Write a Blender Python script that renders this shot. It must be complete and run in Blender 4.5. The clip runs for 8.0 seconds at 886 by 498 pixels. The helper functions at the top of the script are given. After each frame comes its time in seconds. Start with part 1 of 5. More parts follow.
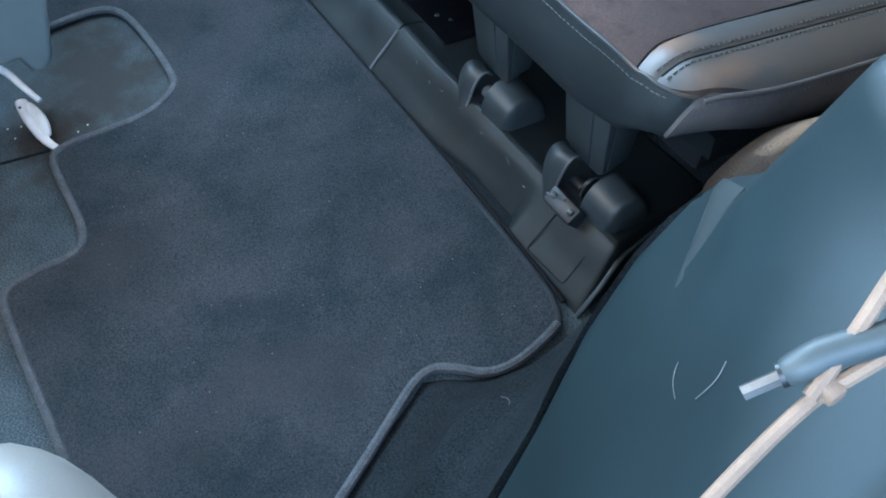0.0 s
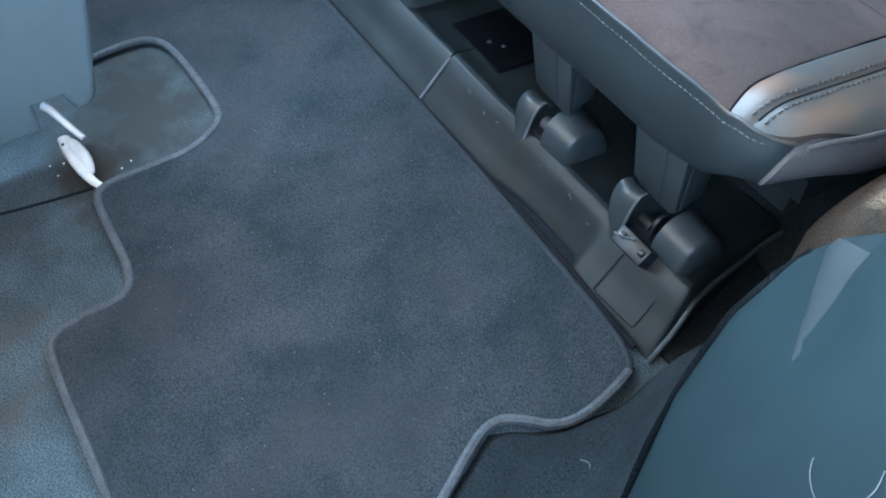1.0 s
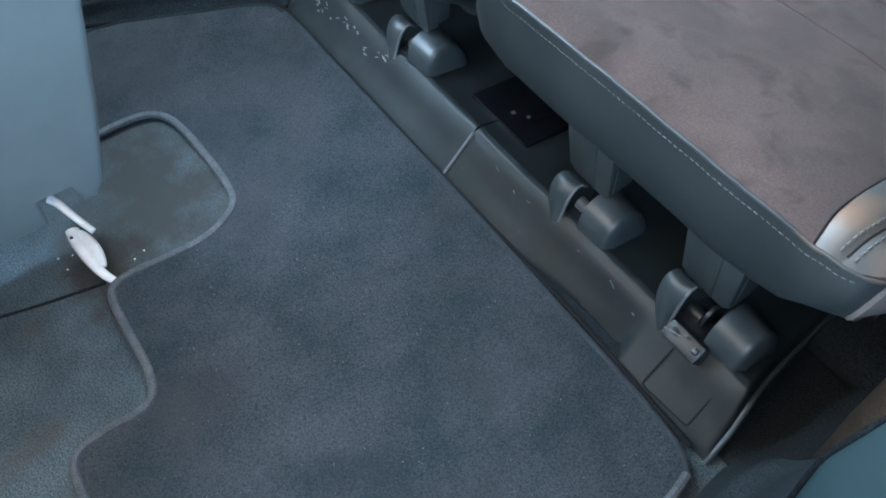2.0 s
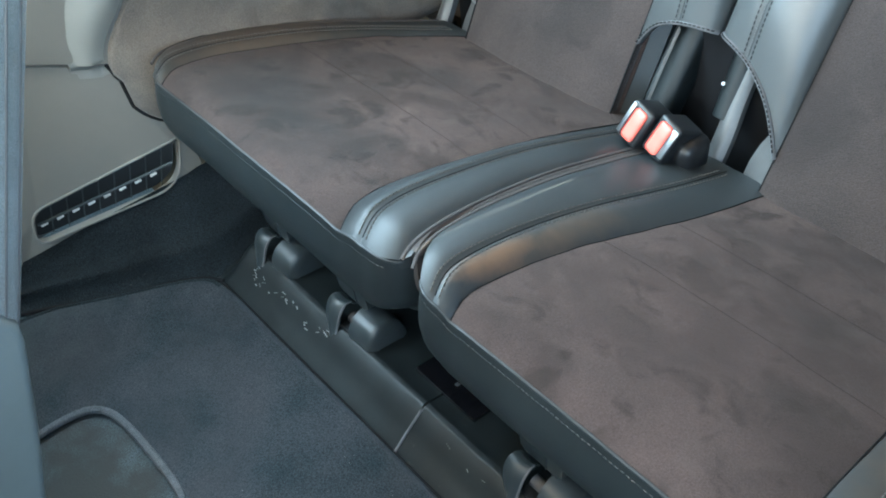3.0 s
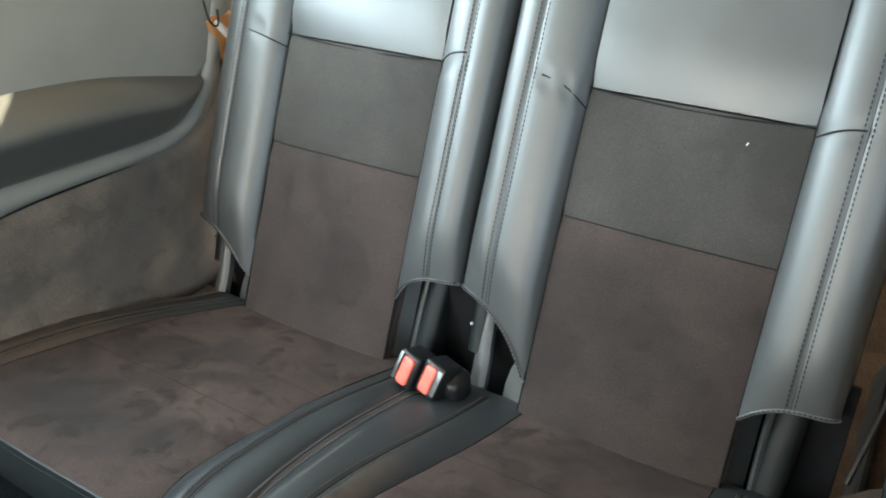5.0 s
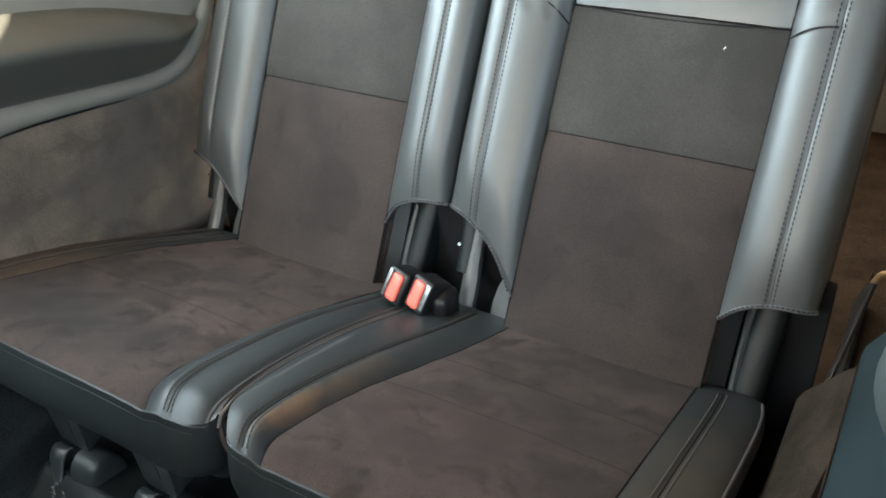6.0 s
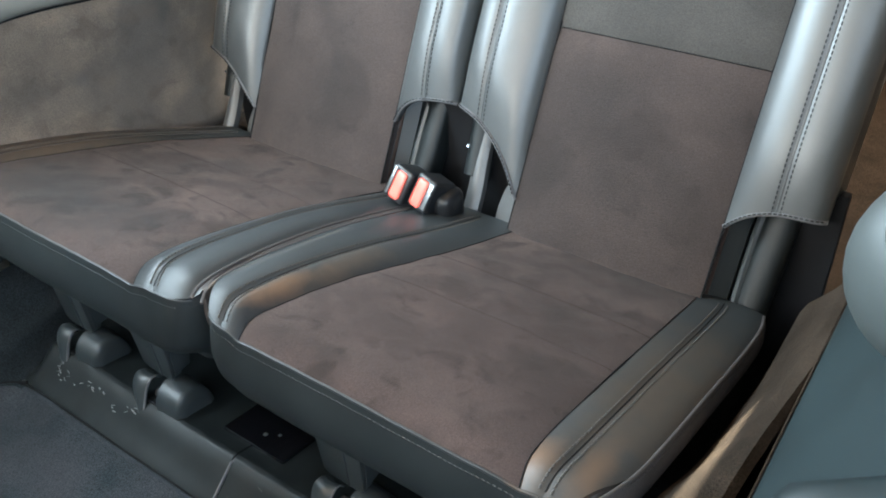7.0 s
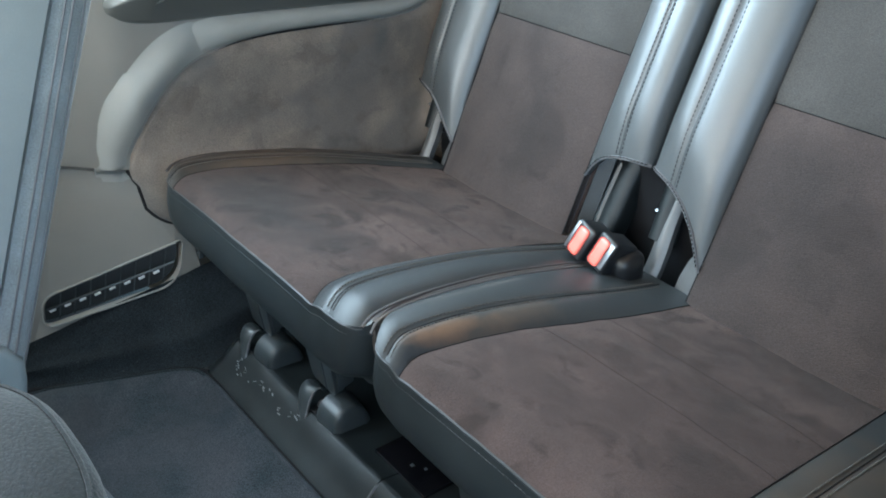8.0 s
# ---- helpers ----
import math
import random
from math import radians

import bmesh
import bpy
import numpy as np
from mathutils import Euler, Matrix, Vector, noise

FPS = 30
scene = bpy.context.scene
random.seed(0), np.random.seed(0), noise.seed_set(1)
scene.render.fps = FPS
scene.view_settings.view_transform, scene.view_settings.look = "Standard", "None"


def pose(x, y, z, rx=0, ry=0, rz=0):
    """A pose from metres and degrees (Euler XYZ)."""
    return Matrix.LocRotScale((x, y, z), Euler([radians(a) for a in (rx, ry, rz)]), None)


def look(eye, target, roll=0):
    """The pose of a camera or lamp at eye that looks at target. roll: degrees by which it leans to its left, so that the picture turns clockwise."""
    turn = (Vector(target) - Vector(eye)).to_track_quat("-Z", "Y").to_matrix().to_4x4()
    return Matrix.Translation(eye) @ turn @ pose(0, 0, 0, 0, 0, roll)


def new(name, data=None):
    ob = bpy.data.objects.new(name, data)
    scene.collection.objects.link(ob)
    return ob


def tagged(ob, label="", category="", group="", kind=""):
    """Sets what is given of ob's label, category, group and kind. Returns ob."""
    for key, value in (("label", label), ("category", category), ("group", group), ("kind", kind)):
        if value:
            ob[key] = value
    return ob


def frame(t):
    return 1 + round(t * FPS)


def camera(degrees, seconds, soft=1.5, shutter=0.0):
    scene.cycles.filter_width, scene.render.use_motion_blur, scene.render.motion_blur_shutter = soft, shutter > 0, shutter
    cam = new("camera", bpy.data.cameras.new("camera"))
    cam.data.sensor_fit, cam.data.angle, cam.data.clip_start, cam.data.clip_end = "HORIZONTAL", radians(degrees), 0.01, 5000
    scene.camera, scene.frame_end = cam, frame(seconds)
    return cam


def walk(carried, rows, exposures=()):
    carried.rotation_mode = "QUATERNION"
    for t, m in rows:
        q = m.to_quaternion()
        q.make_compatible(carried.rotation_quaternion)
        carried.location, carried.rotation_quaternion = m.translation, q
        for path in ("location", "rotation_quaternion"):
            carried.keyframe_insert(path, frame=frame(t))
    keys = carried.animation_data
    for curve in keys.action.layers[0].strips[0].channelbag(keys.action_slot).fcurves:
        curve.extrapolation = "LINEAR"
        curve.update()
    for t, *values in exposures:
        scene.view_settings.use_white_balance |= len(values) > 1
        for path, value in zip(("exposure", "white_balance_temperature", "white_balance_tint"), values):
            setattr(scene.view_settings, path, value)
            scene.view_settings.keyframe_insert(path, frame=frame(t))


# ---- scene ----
cam = camera(55.56, 8.0, soft=1.9)
PATH = [
    (0, (0.0678, 0.0915, 0.8145), (-0.4402, 0.3540, -0.0058), -6.38),
    (0.5, (0.0268, 0.0869, 0.8087), (-0.4935, 0.3364, -0.0080), -7.54),
    (1, (-0.0038, 0.0874, 0.8045), (-0.5311, 0.3296, -0.0099), -9.13),
    (1.2, (-0.0356, 0.0869, 0.7958), (-0.5648, 0.3248, -0.0186), -9.83),
    (2.3, (-0.1658, 0.1216, 0.8710), (-0.6685, 0.3860, 0.0480), -9.96),
    (2.5, (-0.1871, 0.1380, 0.8920), (-0.7035, 0.4273, 0.0860), -9.53),
    (3, (-0.2287, 0.1639, 0.9631), (-0.7866, 0.5782, 0.2440), -7.26),
    (3.5, (-0.2490, 0.1733, 1.0010), (-0.7878, 0.7140, 0.3552), -4.62),
    (4, (-0.2358, 0.1744, 1.0509), (-0.7474, 0.7946, 0.4562), -4.41),
    (4.5, (-0.2110, 0.1637, 1.1186), (-0.6834, 0.8272, 0.5383), -3.70),
    (4.7, (-0.1996, 0.1562, 1.1246), (-0.6606, 0.8340, 0.5518), -3.46),
    (5.8, (-0.1193, 0.0583, 1.0392), (-0.5778, 0.7651, 0.5006), -3.55),
    (6, (-0.1171, 0.0467, 1.0074), (-0.5741, 0.7519, 0.4653), -3.49),
    (6.5, (-0.1000, 0.0454, 0.9437), (-0.5563, 0.7440, 0.3927), -2.31),
    (7, (-0.0523, 0.0674, 0.9417), (-0.5387, 0.7060, 0.3453), -3.31),
    (7.2, (-0.0240, 0.0870, 0.9690), (-0.5375, 0.7075, 0.3765), -4.10),
    (7.5, (-0.0493, 0.0732, 1.0103), (-0.6103, 0.6513, 0.4178), -4.89),
    (7.8, (-0.0700, 0.0820, 0.9710), (-0.6910, 0.6120, 0.3935), -4.70),
    (8, (-0.0596, 0.0872, 0.9726), (-0.7115, 0.5955, 0.4098), -3.35),
]
EXPOSURES = [(0, 4.05, 4800, 2), (0.5, 4.44, 4800, 1), (1, 4.46, 4850, 1), (1.2, 4.3, 4850, 1), (2.5, 4.32, 5300, 2), (3, 4.05, 5400, -3), (3.5, 3.80, 5700, -3), (4, 3.78, 5720, -4), (4.5, 3.40, 6200, 1), (6, 3.28, 6250, 3), (6.5, 3.46, 6180, 4), (7, 3.88, 5980, 4), (7.5, 3.55, 5800, 4), (8, 3.72, 5600, 2)]
walk(cam, [(t, look(eye, target, roll)) for t, eye, target, roll in PATH], EXPOSURES)

# ---- daylight ----
world = bpy.data.worlds.new("sky")
scene.world = world
world.use_nodes = True
wn = world.node_tree.nodes
sky = wn.new("ShaderNodeTexSky")
sky.sky_type, sky.sun_disc = "NISHITA", False
sky.sun_elevation, sky.sun_rotation = radians(23.3), radians(0)
world.node_tree.links.new(sky.outputs["Color"], wn["Background"].inputs["Color"])
wn["Background"].inputs["Strength"].default_value = 0.05
sun = new("sun", bpy.data.lights.new("sun", "SUN"))
sun.data.energy, sun.data.angle, sun.data.color = 5.0, radians(0.6), (1.0, 0.84, 0.62)
sun.matrix_world = look((0.0, 2.0, 1.46), (0.0, 0.0, 0.6))


def window_light(name, eye, target, w, h, watts, colour):
    lamp = new(name, bpy.data.lights.new(name, "AREA"))
    lamp.data.shape, lamp.data.size, lamp.data.size_y = "RECTANGLE", w, h
    lamp.data.energy, lamp.data.color = watts, colour
    lamp.matrix_world = look(eye, target)
    return lamp


# sky seen through the open door, the side window, the tailgate glass and the windscreen
window_light("door_skylight", (0.32, -0.30, 1.05), (-0.8, 0.45, 0.2), 0.9, 0.6, 1.17, (0.88, 0.95, 1.0))
window_light("far_window_skylight", (-1.47, 0.10, 1.05), (-0.6, 0.10, 0.7), 2.3, 0.44, 7.00, (0.82, 0.94, 1.0))
window_light("tailgate_skylight", (-0.73, 2.02, 1.08), (-0.73, 1.0, 1.08), 1.2, 0.42, 5.00, (1.0, 0.80, 0.60))
window_light("windscreen_skylight", (-0.85, -1.12, 1.02), (-0.8, 0.8, 0.5), 1.3, 0.5, 8.00, (1.0, 0.93, 0.85))


# ---- materials ----
def material(name, colour, rough=0.5, fine_range=None, metal=0.0, vary=0.25, scale=8.0, grain=400.0, bump=0.15, depth=0.0006, sheen=0.0, spec=0.5, tint=None, stain=None, coat=0.0, wear_and_light=()):
    m = bpy.data.materials.new(name)
    m.use_nodes = True
    nt = m.node_tree
    b = nt.nodes["Principled BSDF"]
    co = nt.nodes.new("ShaderNodeTexCoord")

    def noise_at(s, detail=4.0, r=0.6):
        n = nt.nodes.new("ShaderNodeTexNoise")
        n.inputs["Scale"].default_value, n.inputs["Detail"].default_value, n.inputs["Roughness"].default_value = s, detail, r
        nt.links.new(co.outputs["Object"], n.inputs["Vector"])
        return n

    big, fine = noise_at(scale), noise_at(grain, 2.0, 0.7)
    ramp = nt.nodes.new("ShaderNodeValToRGB")
    dark = tuple(c * (1 - vary) for c in colour)
    light = tuple(min(1.0, c * (1 + vary)) for c in (tint or colour))
    ramp.color_ramp.elements[0].position, ramp.color_ramp.elements[1].position = 0.34, 0.66
    ramp.color_ramp.elements[0].color, ramp.color_ramp.elements[1].color = (*dark, 1), (*light, 1)
    nt.links.new(big.outputs["Fac"], ramp.inputs["Fac"])
    mix = nt.nodes.new("ShaderNodeMix")
    mix.data_type, mix.blend_type = "RGBA", "MULTIPLY"
    mix.inputs["Factor"].default_value = 1.0 if fine_range else 0.5
    g = nt.nodes.new("ShaderNodeValToRGB")
    g.color_ramp.elements[0].position, g.color_ramp.elements[1].position = 0.3, 0.7
    g.color_ramp.elements[0].color, g.color_ramp.elements[1].color = (*([fine_range[0] if fine_range else 1 - vary] * 3), 1), (*([fine_range[1] if fine_range else 1.15] * 3), 1)
    nt.links.new(fine.outputs["Fac"], g.inputs["Fac"])
    nt.links.new(ramp.outputs["Color"], mix.inputs["A"])
    nt.links.new(g.outputs["Color"], mix.inputs["B"])
    out = mix.outputs["Result"]
    layers = [stain] if stain and not isinstance(stain, list) else (stain or [])
    for tone, size, start, much in layers:
        spots = noise_at(size, 3.0, 0.5)
        spots.inputs["Distortion"].default_value = 0.55 if size < 50 else 0.0
        sr = nt.nodes.new("ShaderNodeValToRGB")
        sr.color_ramp.elements[0].position, sr.color_ramp.elements[1].position = start, min(1.0, start + (0.12 if size < 50 else 0.08))
        nt.links.new(spots.outputs["Fac"], sr.inputs["Fac"])
        m2 = nt.nodes.new("ShaderNodeMix")
        m2.data_type = "RGBA"
        m2.inputs["B"].default_value = (*tone, 1)
        sc = nt.nodes.new("ShaderNodeMath")
        sc.operation = "MULTIPLY"
        sc.inputs[1].default_value = much
        nt.links.new(sr.outputs["Color"], sc.inputs[0])
        nt.links.new(sc.outputs["Value"], m2.inputs["Factor"])
        nt.links.new(out, m2.inputs["A"])
        out = m2.outputs["Result"]
    for tone, centre, radii, much in wear_and_light:
        # a spot of its own place and outline: wear, soiling, and the mat's paler light patches
        mp = nt.nodes.new("ShaderNodeMapping")
        mp.vector_type = "TEXTURE"
        mp.inputs["Location"].default_value, mp.inputs["Scale"].default_value = centre, radii
        nt.links.new(co.outputs["Object"], mp.inputs["Vector"])
        ragged = noise_at(26.0, 4.0, 0.6)
        ln = nt.nodes.new("ShaderNodeVectorMath")
        ln.operation = "LENGTH"
        nt.links.new(mp.outputs["Vector"], ln.inputs[0])
        ad = nt.nodes.new("ShaderNodeMath")
        ad.operation = "MULTIPLY_ADD"
        ad.inputs[1].default_value = 1.3
        nt.links.new(ragged.outputs["Fac"], ad.inputs[0])
        nt.links.new(ln.outputs["Value"], ad.inputs[2])
        wr = nt.nodes.new("ShaderNodeMapRange")
        wr.inputs["From Min"].default_value, wr.inputs["From Max"].default_value = 1.75, 0.85
        wr.inputs["To Max"].default_value = much
        nt.links.new(ad.outputs["Value"], wr.inputs["Value"])
        m3 = nt.nodes.new("ShaderNodeMix")
        m3.data_type = "RGBA"
        m3.inputs["B"].default_value = (*tone, 1)
        nt.links.new(wr.outputs["Result"], m3.inputs["Factor"])
        nt.links.new(out, m3.inputs["A"])
        out = m3.outputs["Result"]
    nt.links.new(out, b.inputs["Base Color"])
    rr = nt.nodes.new("ShaderNodeMapRange")
    rr.inputs["To Min"].default_value, rr.inputs["To Max"].default_value = max(0.05, rough - 0.1), min(1.0, rough + 0.1)
    nt.links.new(big.outputs["Fac"], rr.inputs["Value"])
    nt.links.new(rr.outputs["Result"], b.inputs["Roughness"])
    b.inputs["Metallic"].default_value = metal
    b.inputs["Specular IOR Level"].default_value = spec
    b.inputs["Coat Weight"].default_value = coat
    if sheen:
        b.inputs["Sheen Weight"].default_value = sheen
        b.inputs["Sheen Roughness"].default_value = 0.4
    bp = nt.nodes.new("ShaderNodeBump")
    bp.inputs["Strength"].default_value, bp.inputs["Distance"].default_value = bump, depth
    nt.links.new(fine.outputs["Fac"], bp.inputs["Height"])
    nt.links.new(bp.outputs["Normal"], b.inputs["Normal"])
    return m


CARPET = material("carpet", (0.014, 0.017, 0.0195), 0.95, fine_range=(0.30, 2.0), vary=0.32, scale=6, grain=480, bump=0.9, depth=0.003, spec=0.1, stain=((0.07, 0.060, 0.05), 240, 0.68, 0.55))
# same carpet, raised in tone to stand in for light on the left floor
FLOOR = material("lit_floor_carpet", (0.066, 0.082, 0.093), 0.95, fine_range=(0.30, 2.0), vary=0.32, scale=7, grain=480, bump=0.9, depth=0.003, spec=0.1, stain=((0.085, 0.070, 0.058), 8, 0.56, 0.5),
                 wear_and_light=(((0.042, 0.042, 0.040), (-0.97, 0.11, 0.0), (0.28, 0.17, 0.1), 0.95), ((0.036, 0.026, 0.018), (-0.90, 0.010, 0.0), (0.09, 0.05, 0.1), 0.8)))
# the two pale mat patches stand in for brighter light on its left
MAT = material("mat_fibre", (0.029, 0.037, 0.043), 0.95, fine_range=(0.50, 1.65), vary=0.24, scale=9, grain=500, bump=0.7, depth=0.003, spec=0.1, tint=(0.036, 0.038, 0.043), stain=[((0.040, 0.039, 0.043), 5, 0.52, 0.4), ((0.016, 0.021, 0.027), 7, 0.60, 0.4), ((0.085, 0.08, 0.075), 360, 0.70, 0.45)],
               wear_and_light=(((0.060, 0.067, 0.070), (-0.80, 0.06, 0.0), (0.26, 0.26, 0.1), 0.7), ((0.050, 0.056, 0.060), (-0.62, -0.10, 0.0), (0.20, 0.16, 0.1), 0.5)))
DUSTY = material("dusty_carpet", (0.029, 0.0215, 0.016), 0.95, fine_range=(0.45, 1.7), vary=0.35, scale=14, grain=560, bump=0.9, depth=0.003, spec=0.1, stain=((0.10, 0.08, 0.06), 220, 0.68, 0.35))
CARGO = material("cargo_lining", (0.10, 0.083, 0.066), 0.9, fine_range=(0.6, 1.4), vary=0.25, scale=9, grain=500, bump=0.6, depth=0.002, spec=0.15)
PIPING = material("mat_binding", (0.078, 0.082, 0.09), 0.8, fine_range=(0.55, 1.55), vary=0.2, scale=60, grain=700, bump=0.8, depth=0.0015, spec=0.2)
EDGE = material("mat_edge", (0.030, 0.034, 0.040), 0.85, fine_range=(0.6, 1.5), vary=0.2, scale=60, grain=900, bump=0.6, depth=0.001, spec=0.2)
# far cushion darker and greyer at its front, near cushion redder and lighter
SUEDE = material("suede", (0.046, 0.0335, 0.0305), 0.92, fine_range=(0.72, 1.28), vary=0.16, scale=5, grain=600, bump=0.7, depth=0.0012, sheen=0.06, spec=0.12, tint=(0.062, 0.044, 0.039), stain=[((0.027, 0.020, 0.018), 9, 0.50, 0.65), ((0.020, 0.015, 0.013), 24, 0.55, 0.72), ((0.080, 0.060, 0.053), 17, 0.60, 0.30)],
                 wear_and_light=(((0.026, 0.024, 0.024), (-1.10, 0.555, 0.32), (0.24, 0.11, 0.10), 0.75), ((0.024, 0.021, 0.020), (-1.03, 0.80, 0.26), (0.05, 0.05, 0.08), 0.5), ((0.080, 0.053, 0.047), (-0.46, 0.66, 0.30), (0.26, 0.30, 0.12), 0.25), ((0.024, 0.018, 0.016), (-0.40, 0.76, 0.27), (0.035, 0.045, 0.06), 0.55), ((0.028, 0.021, 0.019), (-0.55, 0.60, 0.31), (0.07, 0.04, 0.06), 0.45), ((0.026, 0.020, 0.018), (-0.36, 0.63, 0.30), (0.05, 0.03, 0.06), 0.45)))
SEAM_SUEDE = material("seam_suede", (0.032, 0.024, 0.022), 0.92, vary=0.14, scale=4, grain=600, bump=0.5, depth=0.0008, spec=0.1)
SUEDE_BACK = material("backrest_suede", (0.043, 0.035, 0.033), 0.92, fine_range=(0.74, 1.26), vary=0.14, scale=4, grain=600, bump=0.7, depth=0.0012, sheen=0.15, spec=0.12, tint=(0.056, 0.043, 0.039), stain=[((0.028, 0.023, 0.022), 7, 0.52, 0.45), ((0.022, 0.018, 0.018), 20, 0.62, 0.4)],
                      wear_and_light=(((0.020, 0.016, 0.015), (-1.04, 1.03, 0.375), (0.045, 0.06, 0.022), 0.30), ((0.018, 0.015, 0.014), (-1.075, 1.045, 0.405), (0.010, 0.04, 0.040), 0.45)))
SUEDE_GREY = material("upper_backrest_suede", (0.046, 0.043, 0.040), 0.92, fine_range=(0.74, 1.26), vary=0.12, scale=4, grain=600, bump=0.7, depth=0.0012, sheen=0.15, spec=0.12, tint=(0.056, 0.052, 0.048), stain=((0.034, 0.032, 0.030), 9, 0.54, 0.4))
SIDE_CLOTH = material("side_cloth", (0.128, 0.114, 0.102), 0.93, fine_range=(0.70, 1.30), vary=0.24, scale=5, grain=600, bump=0.7, depth=0.0012, sheen=0.15, spec=0.12, tint=(0.175, 0.145, 0.120), stain=[((0.070, 0.073, 0.076), 4.0, 0.46, 0.55), ((0.060, 0.053, 0.047), 18, 0.54, 0.28), ((0.15, 0.118, 0.092), 8, 0.60, 0.25)])
# same leather as LEATHER, lightened for the window light on the backrests
LEATHER_LIT = material("lit_backrest_leather", (0.050, 0.053, 0.054), 0.42, vary=0.10, scale=7, grain=900, bump=0.3, depth=0.0004, spec=0.80)
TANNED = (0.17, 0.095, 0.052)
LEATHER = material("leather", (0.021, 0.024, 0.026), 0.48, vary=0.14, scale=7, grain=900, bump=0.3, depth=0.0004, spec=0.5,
                   wear_and_light=((TANNED, (-0.668, 0.565, 0.34), (0.016, 0.075, 0.05), 0.75), ((0.085, 0.060, 0.042), (-0.655, 0.66, 0.33), (0.03, 0.16, 0.06), 0.6), (TANNED, (-0.292, 0.505, 0.34), (0.022, 0.040, 0.05), 0.75),
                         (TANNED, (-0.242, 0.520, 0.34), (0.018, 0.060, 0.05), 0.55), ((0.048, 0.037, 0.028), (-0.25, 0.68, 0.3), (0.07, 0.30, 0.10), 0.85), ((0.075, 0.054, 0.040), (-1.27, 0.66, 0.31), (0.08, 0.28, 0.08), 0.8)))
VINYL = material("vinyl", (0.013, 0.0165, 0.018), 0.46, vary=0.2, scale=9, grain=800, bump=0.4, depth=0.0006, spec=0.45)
GUSSET = material("gusset_cloth", (0.062, 0.056, 0.055), 0.8, fine_range=(0.7, 1.3), vary=0.15, scale=15, grain=800, bump=0.5, depth=0.0006, spec=0.25)
STRUT = material("strut_plastic", (0.085, 0.085, 0.085), 0.35, vary=0.15, scale=20, grain=900, bump=0.2, depth=0.0004, spec=0.5)
HEM = material("hem_leather", (0.11, 0.11, 0.115), 0.5, vary=0.15, scale=30, grain=900, bump=0.3, depth=0.0005, spec=0.45)
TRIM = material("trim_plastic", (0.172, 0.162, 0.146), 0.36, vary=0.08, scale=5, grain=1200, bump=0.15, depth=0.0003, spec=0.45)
# trim plastic again, paler for light on the window side, lip and ridge
LIT_TRIM = material("lit_trim_plastic", (0.225, 0.222, 0.205), 0.5, vary=0.08, scale=5, grain=1200, bump=0.15, depth=0.0003, spec=0.45)
# trim plastic of the near side, its colour darkened for the shade there
NEAR_TRIM = material("shaded_trim_plastic", (0.0085, 0.0175, 0.0205), 0.55, vary=0.3, scale=4, grain=1200, bump=0.2, depth=0.0004, spec=0.34)
SHELL = material("seat_shell_plastic", (0.185, 0.215, 0.222), 0.45, vary=0.08, scale=6, grain=1100, bump=0.15, depth=0.0003, spec=0.45)
FUZZY = material("fuzzy_cloth", (0.19, 0.21, 0.218), 0.95, fine_range=(0.75, 1.25), vary=0.15, scale=12, grain=700, bump=0.8, depth=0.002, sheen=0.3, spec=0.1)
PAD = material("pad_cloth", (0.024, 0.027, 0.029), 0.95, fine_range=(0.8, 1.2), vary=0.22, scale=14, grain=900, bump=0.4, depth=0.001, sheen=0.15, spec=0.1)
# paler tone paints the highlight on the near trim's facet
FACET = material("facet_highlight_plastic", (0.030, 0.037, 0.039), 0.5, vary=0.10, scale=9, grain=1200, bump=0.15, depth=0.0003, spec=0.45)
PALE = material("pale_leather", (0.245, 0.262, 0.258), 0.45, vary=0.08, scale=6, grain=900, bump=0.2, depth=0.0004)
ARM = material("armrest_vinyl", (0.075, 0.077, 0.071), 0.34, vary=0.03, scale=8, grain=1100, bump=0.12, depth=0.0003)
NOSE = material("near_armrest_plastic", (0.042, 0.051, 0.052), 0.5, vary=0.08, scale=6, grain=1100, bump=0.15, depth=0.0003, spec=0.45)
RAIL = material("rail_plastic", (0.0098, 0.0124, 0.0133), 0.46, vary=0.30, scale=14, grain=900, bump=0.35, depth=0.0006, spec=0.34, stain=((0.060, 0.062, 0.06), 70, 0.70, 0.35))
GLOSS = material("glossy_black_plastic", (0.004, 0.004, 0.005), 0.14, vary=0.2, scale=14, grain=800, bump=0.05, depth=0.0003)
BLACK = material("black_plastic", (0.012, 0.013, 0.015), 0.40, vary=0.2, scale=14, grain=800, bump=0.2, depth=0.0004)
CAP = material("hinge_cover_plastic", (0.034, 0.040, 0.043), 0.38, vary=0.15, scale=20, grain=900, bump=0.2, depth=0.0004)
STEEL = material("steel", (0.30, 0.31, 0.32), 0.38, metal=1.0, vary=0.15, scale=20, grain=500, bump=0.1, depth=0.0003)
WHITE = material("white_plastic", (0.66, 0.63, 0.61), 0.5, vary=0.12, scale=40, grain=600, bump=0.2, depth=0.0004)
RED = material("red_plastic", (0.82, 0.20, 0.15), 0.35, vary=0.08, scale=40, grain=700, bump=0.1, depth=0.0003)
THREAD = material("thread", (0.22, 0.222, 0.225), 0.7, vary=0.1, scale=50, grain=900, bump=0.1, depth=0.0002)
DIM_THREAD = material("worn_thread", (0.075, 0.069, 0.063), 0.7, vary=0.1, scale=50, grain=900, bump=0.1, depth=0.0002)
DARK_THREAD = material("dark_thread", (0.020, 0.020, 0.021), 0.7, vary=0.1, scale=50, grain=900, bump=0.1, depth=0.0002, spec=0.3)
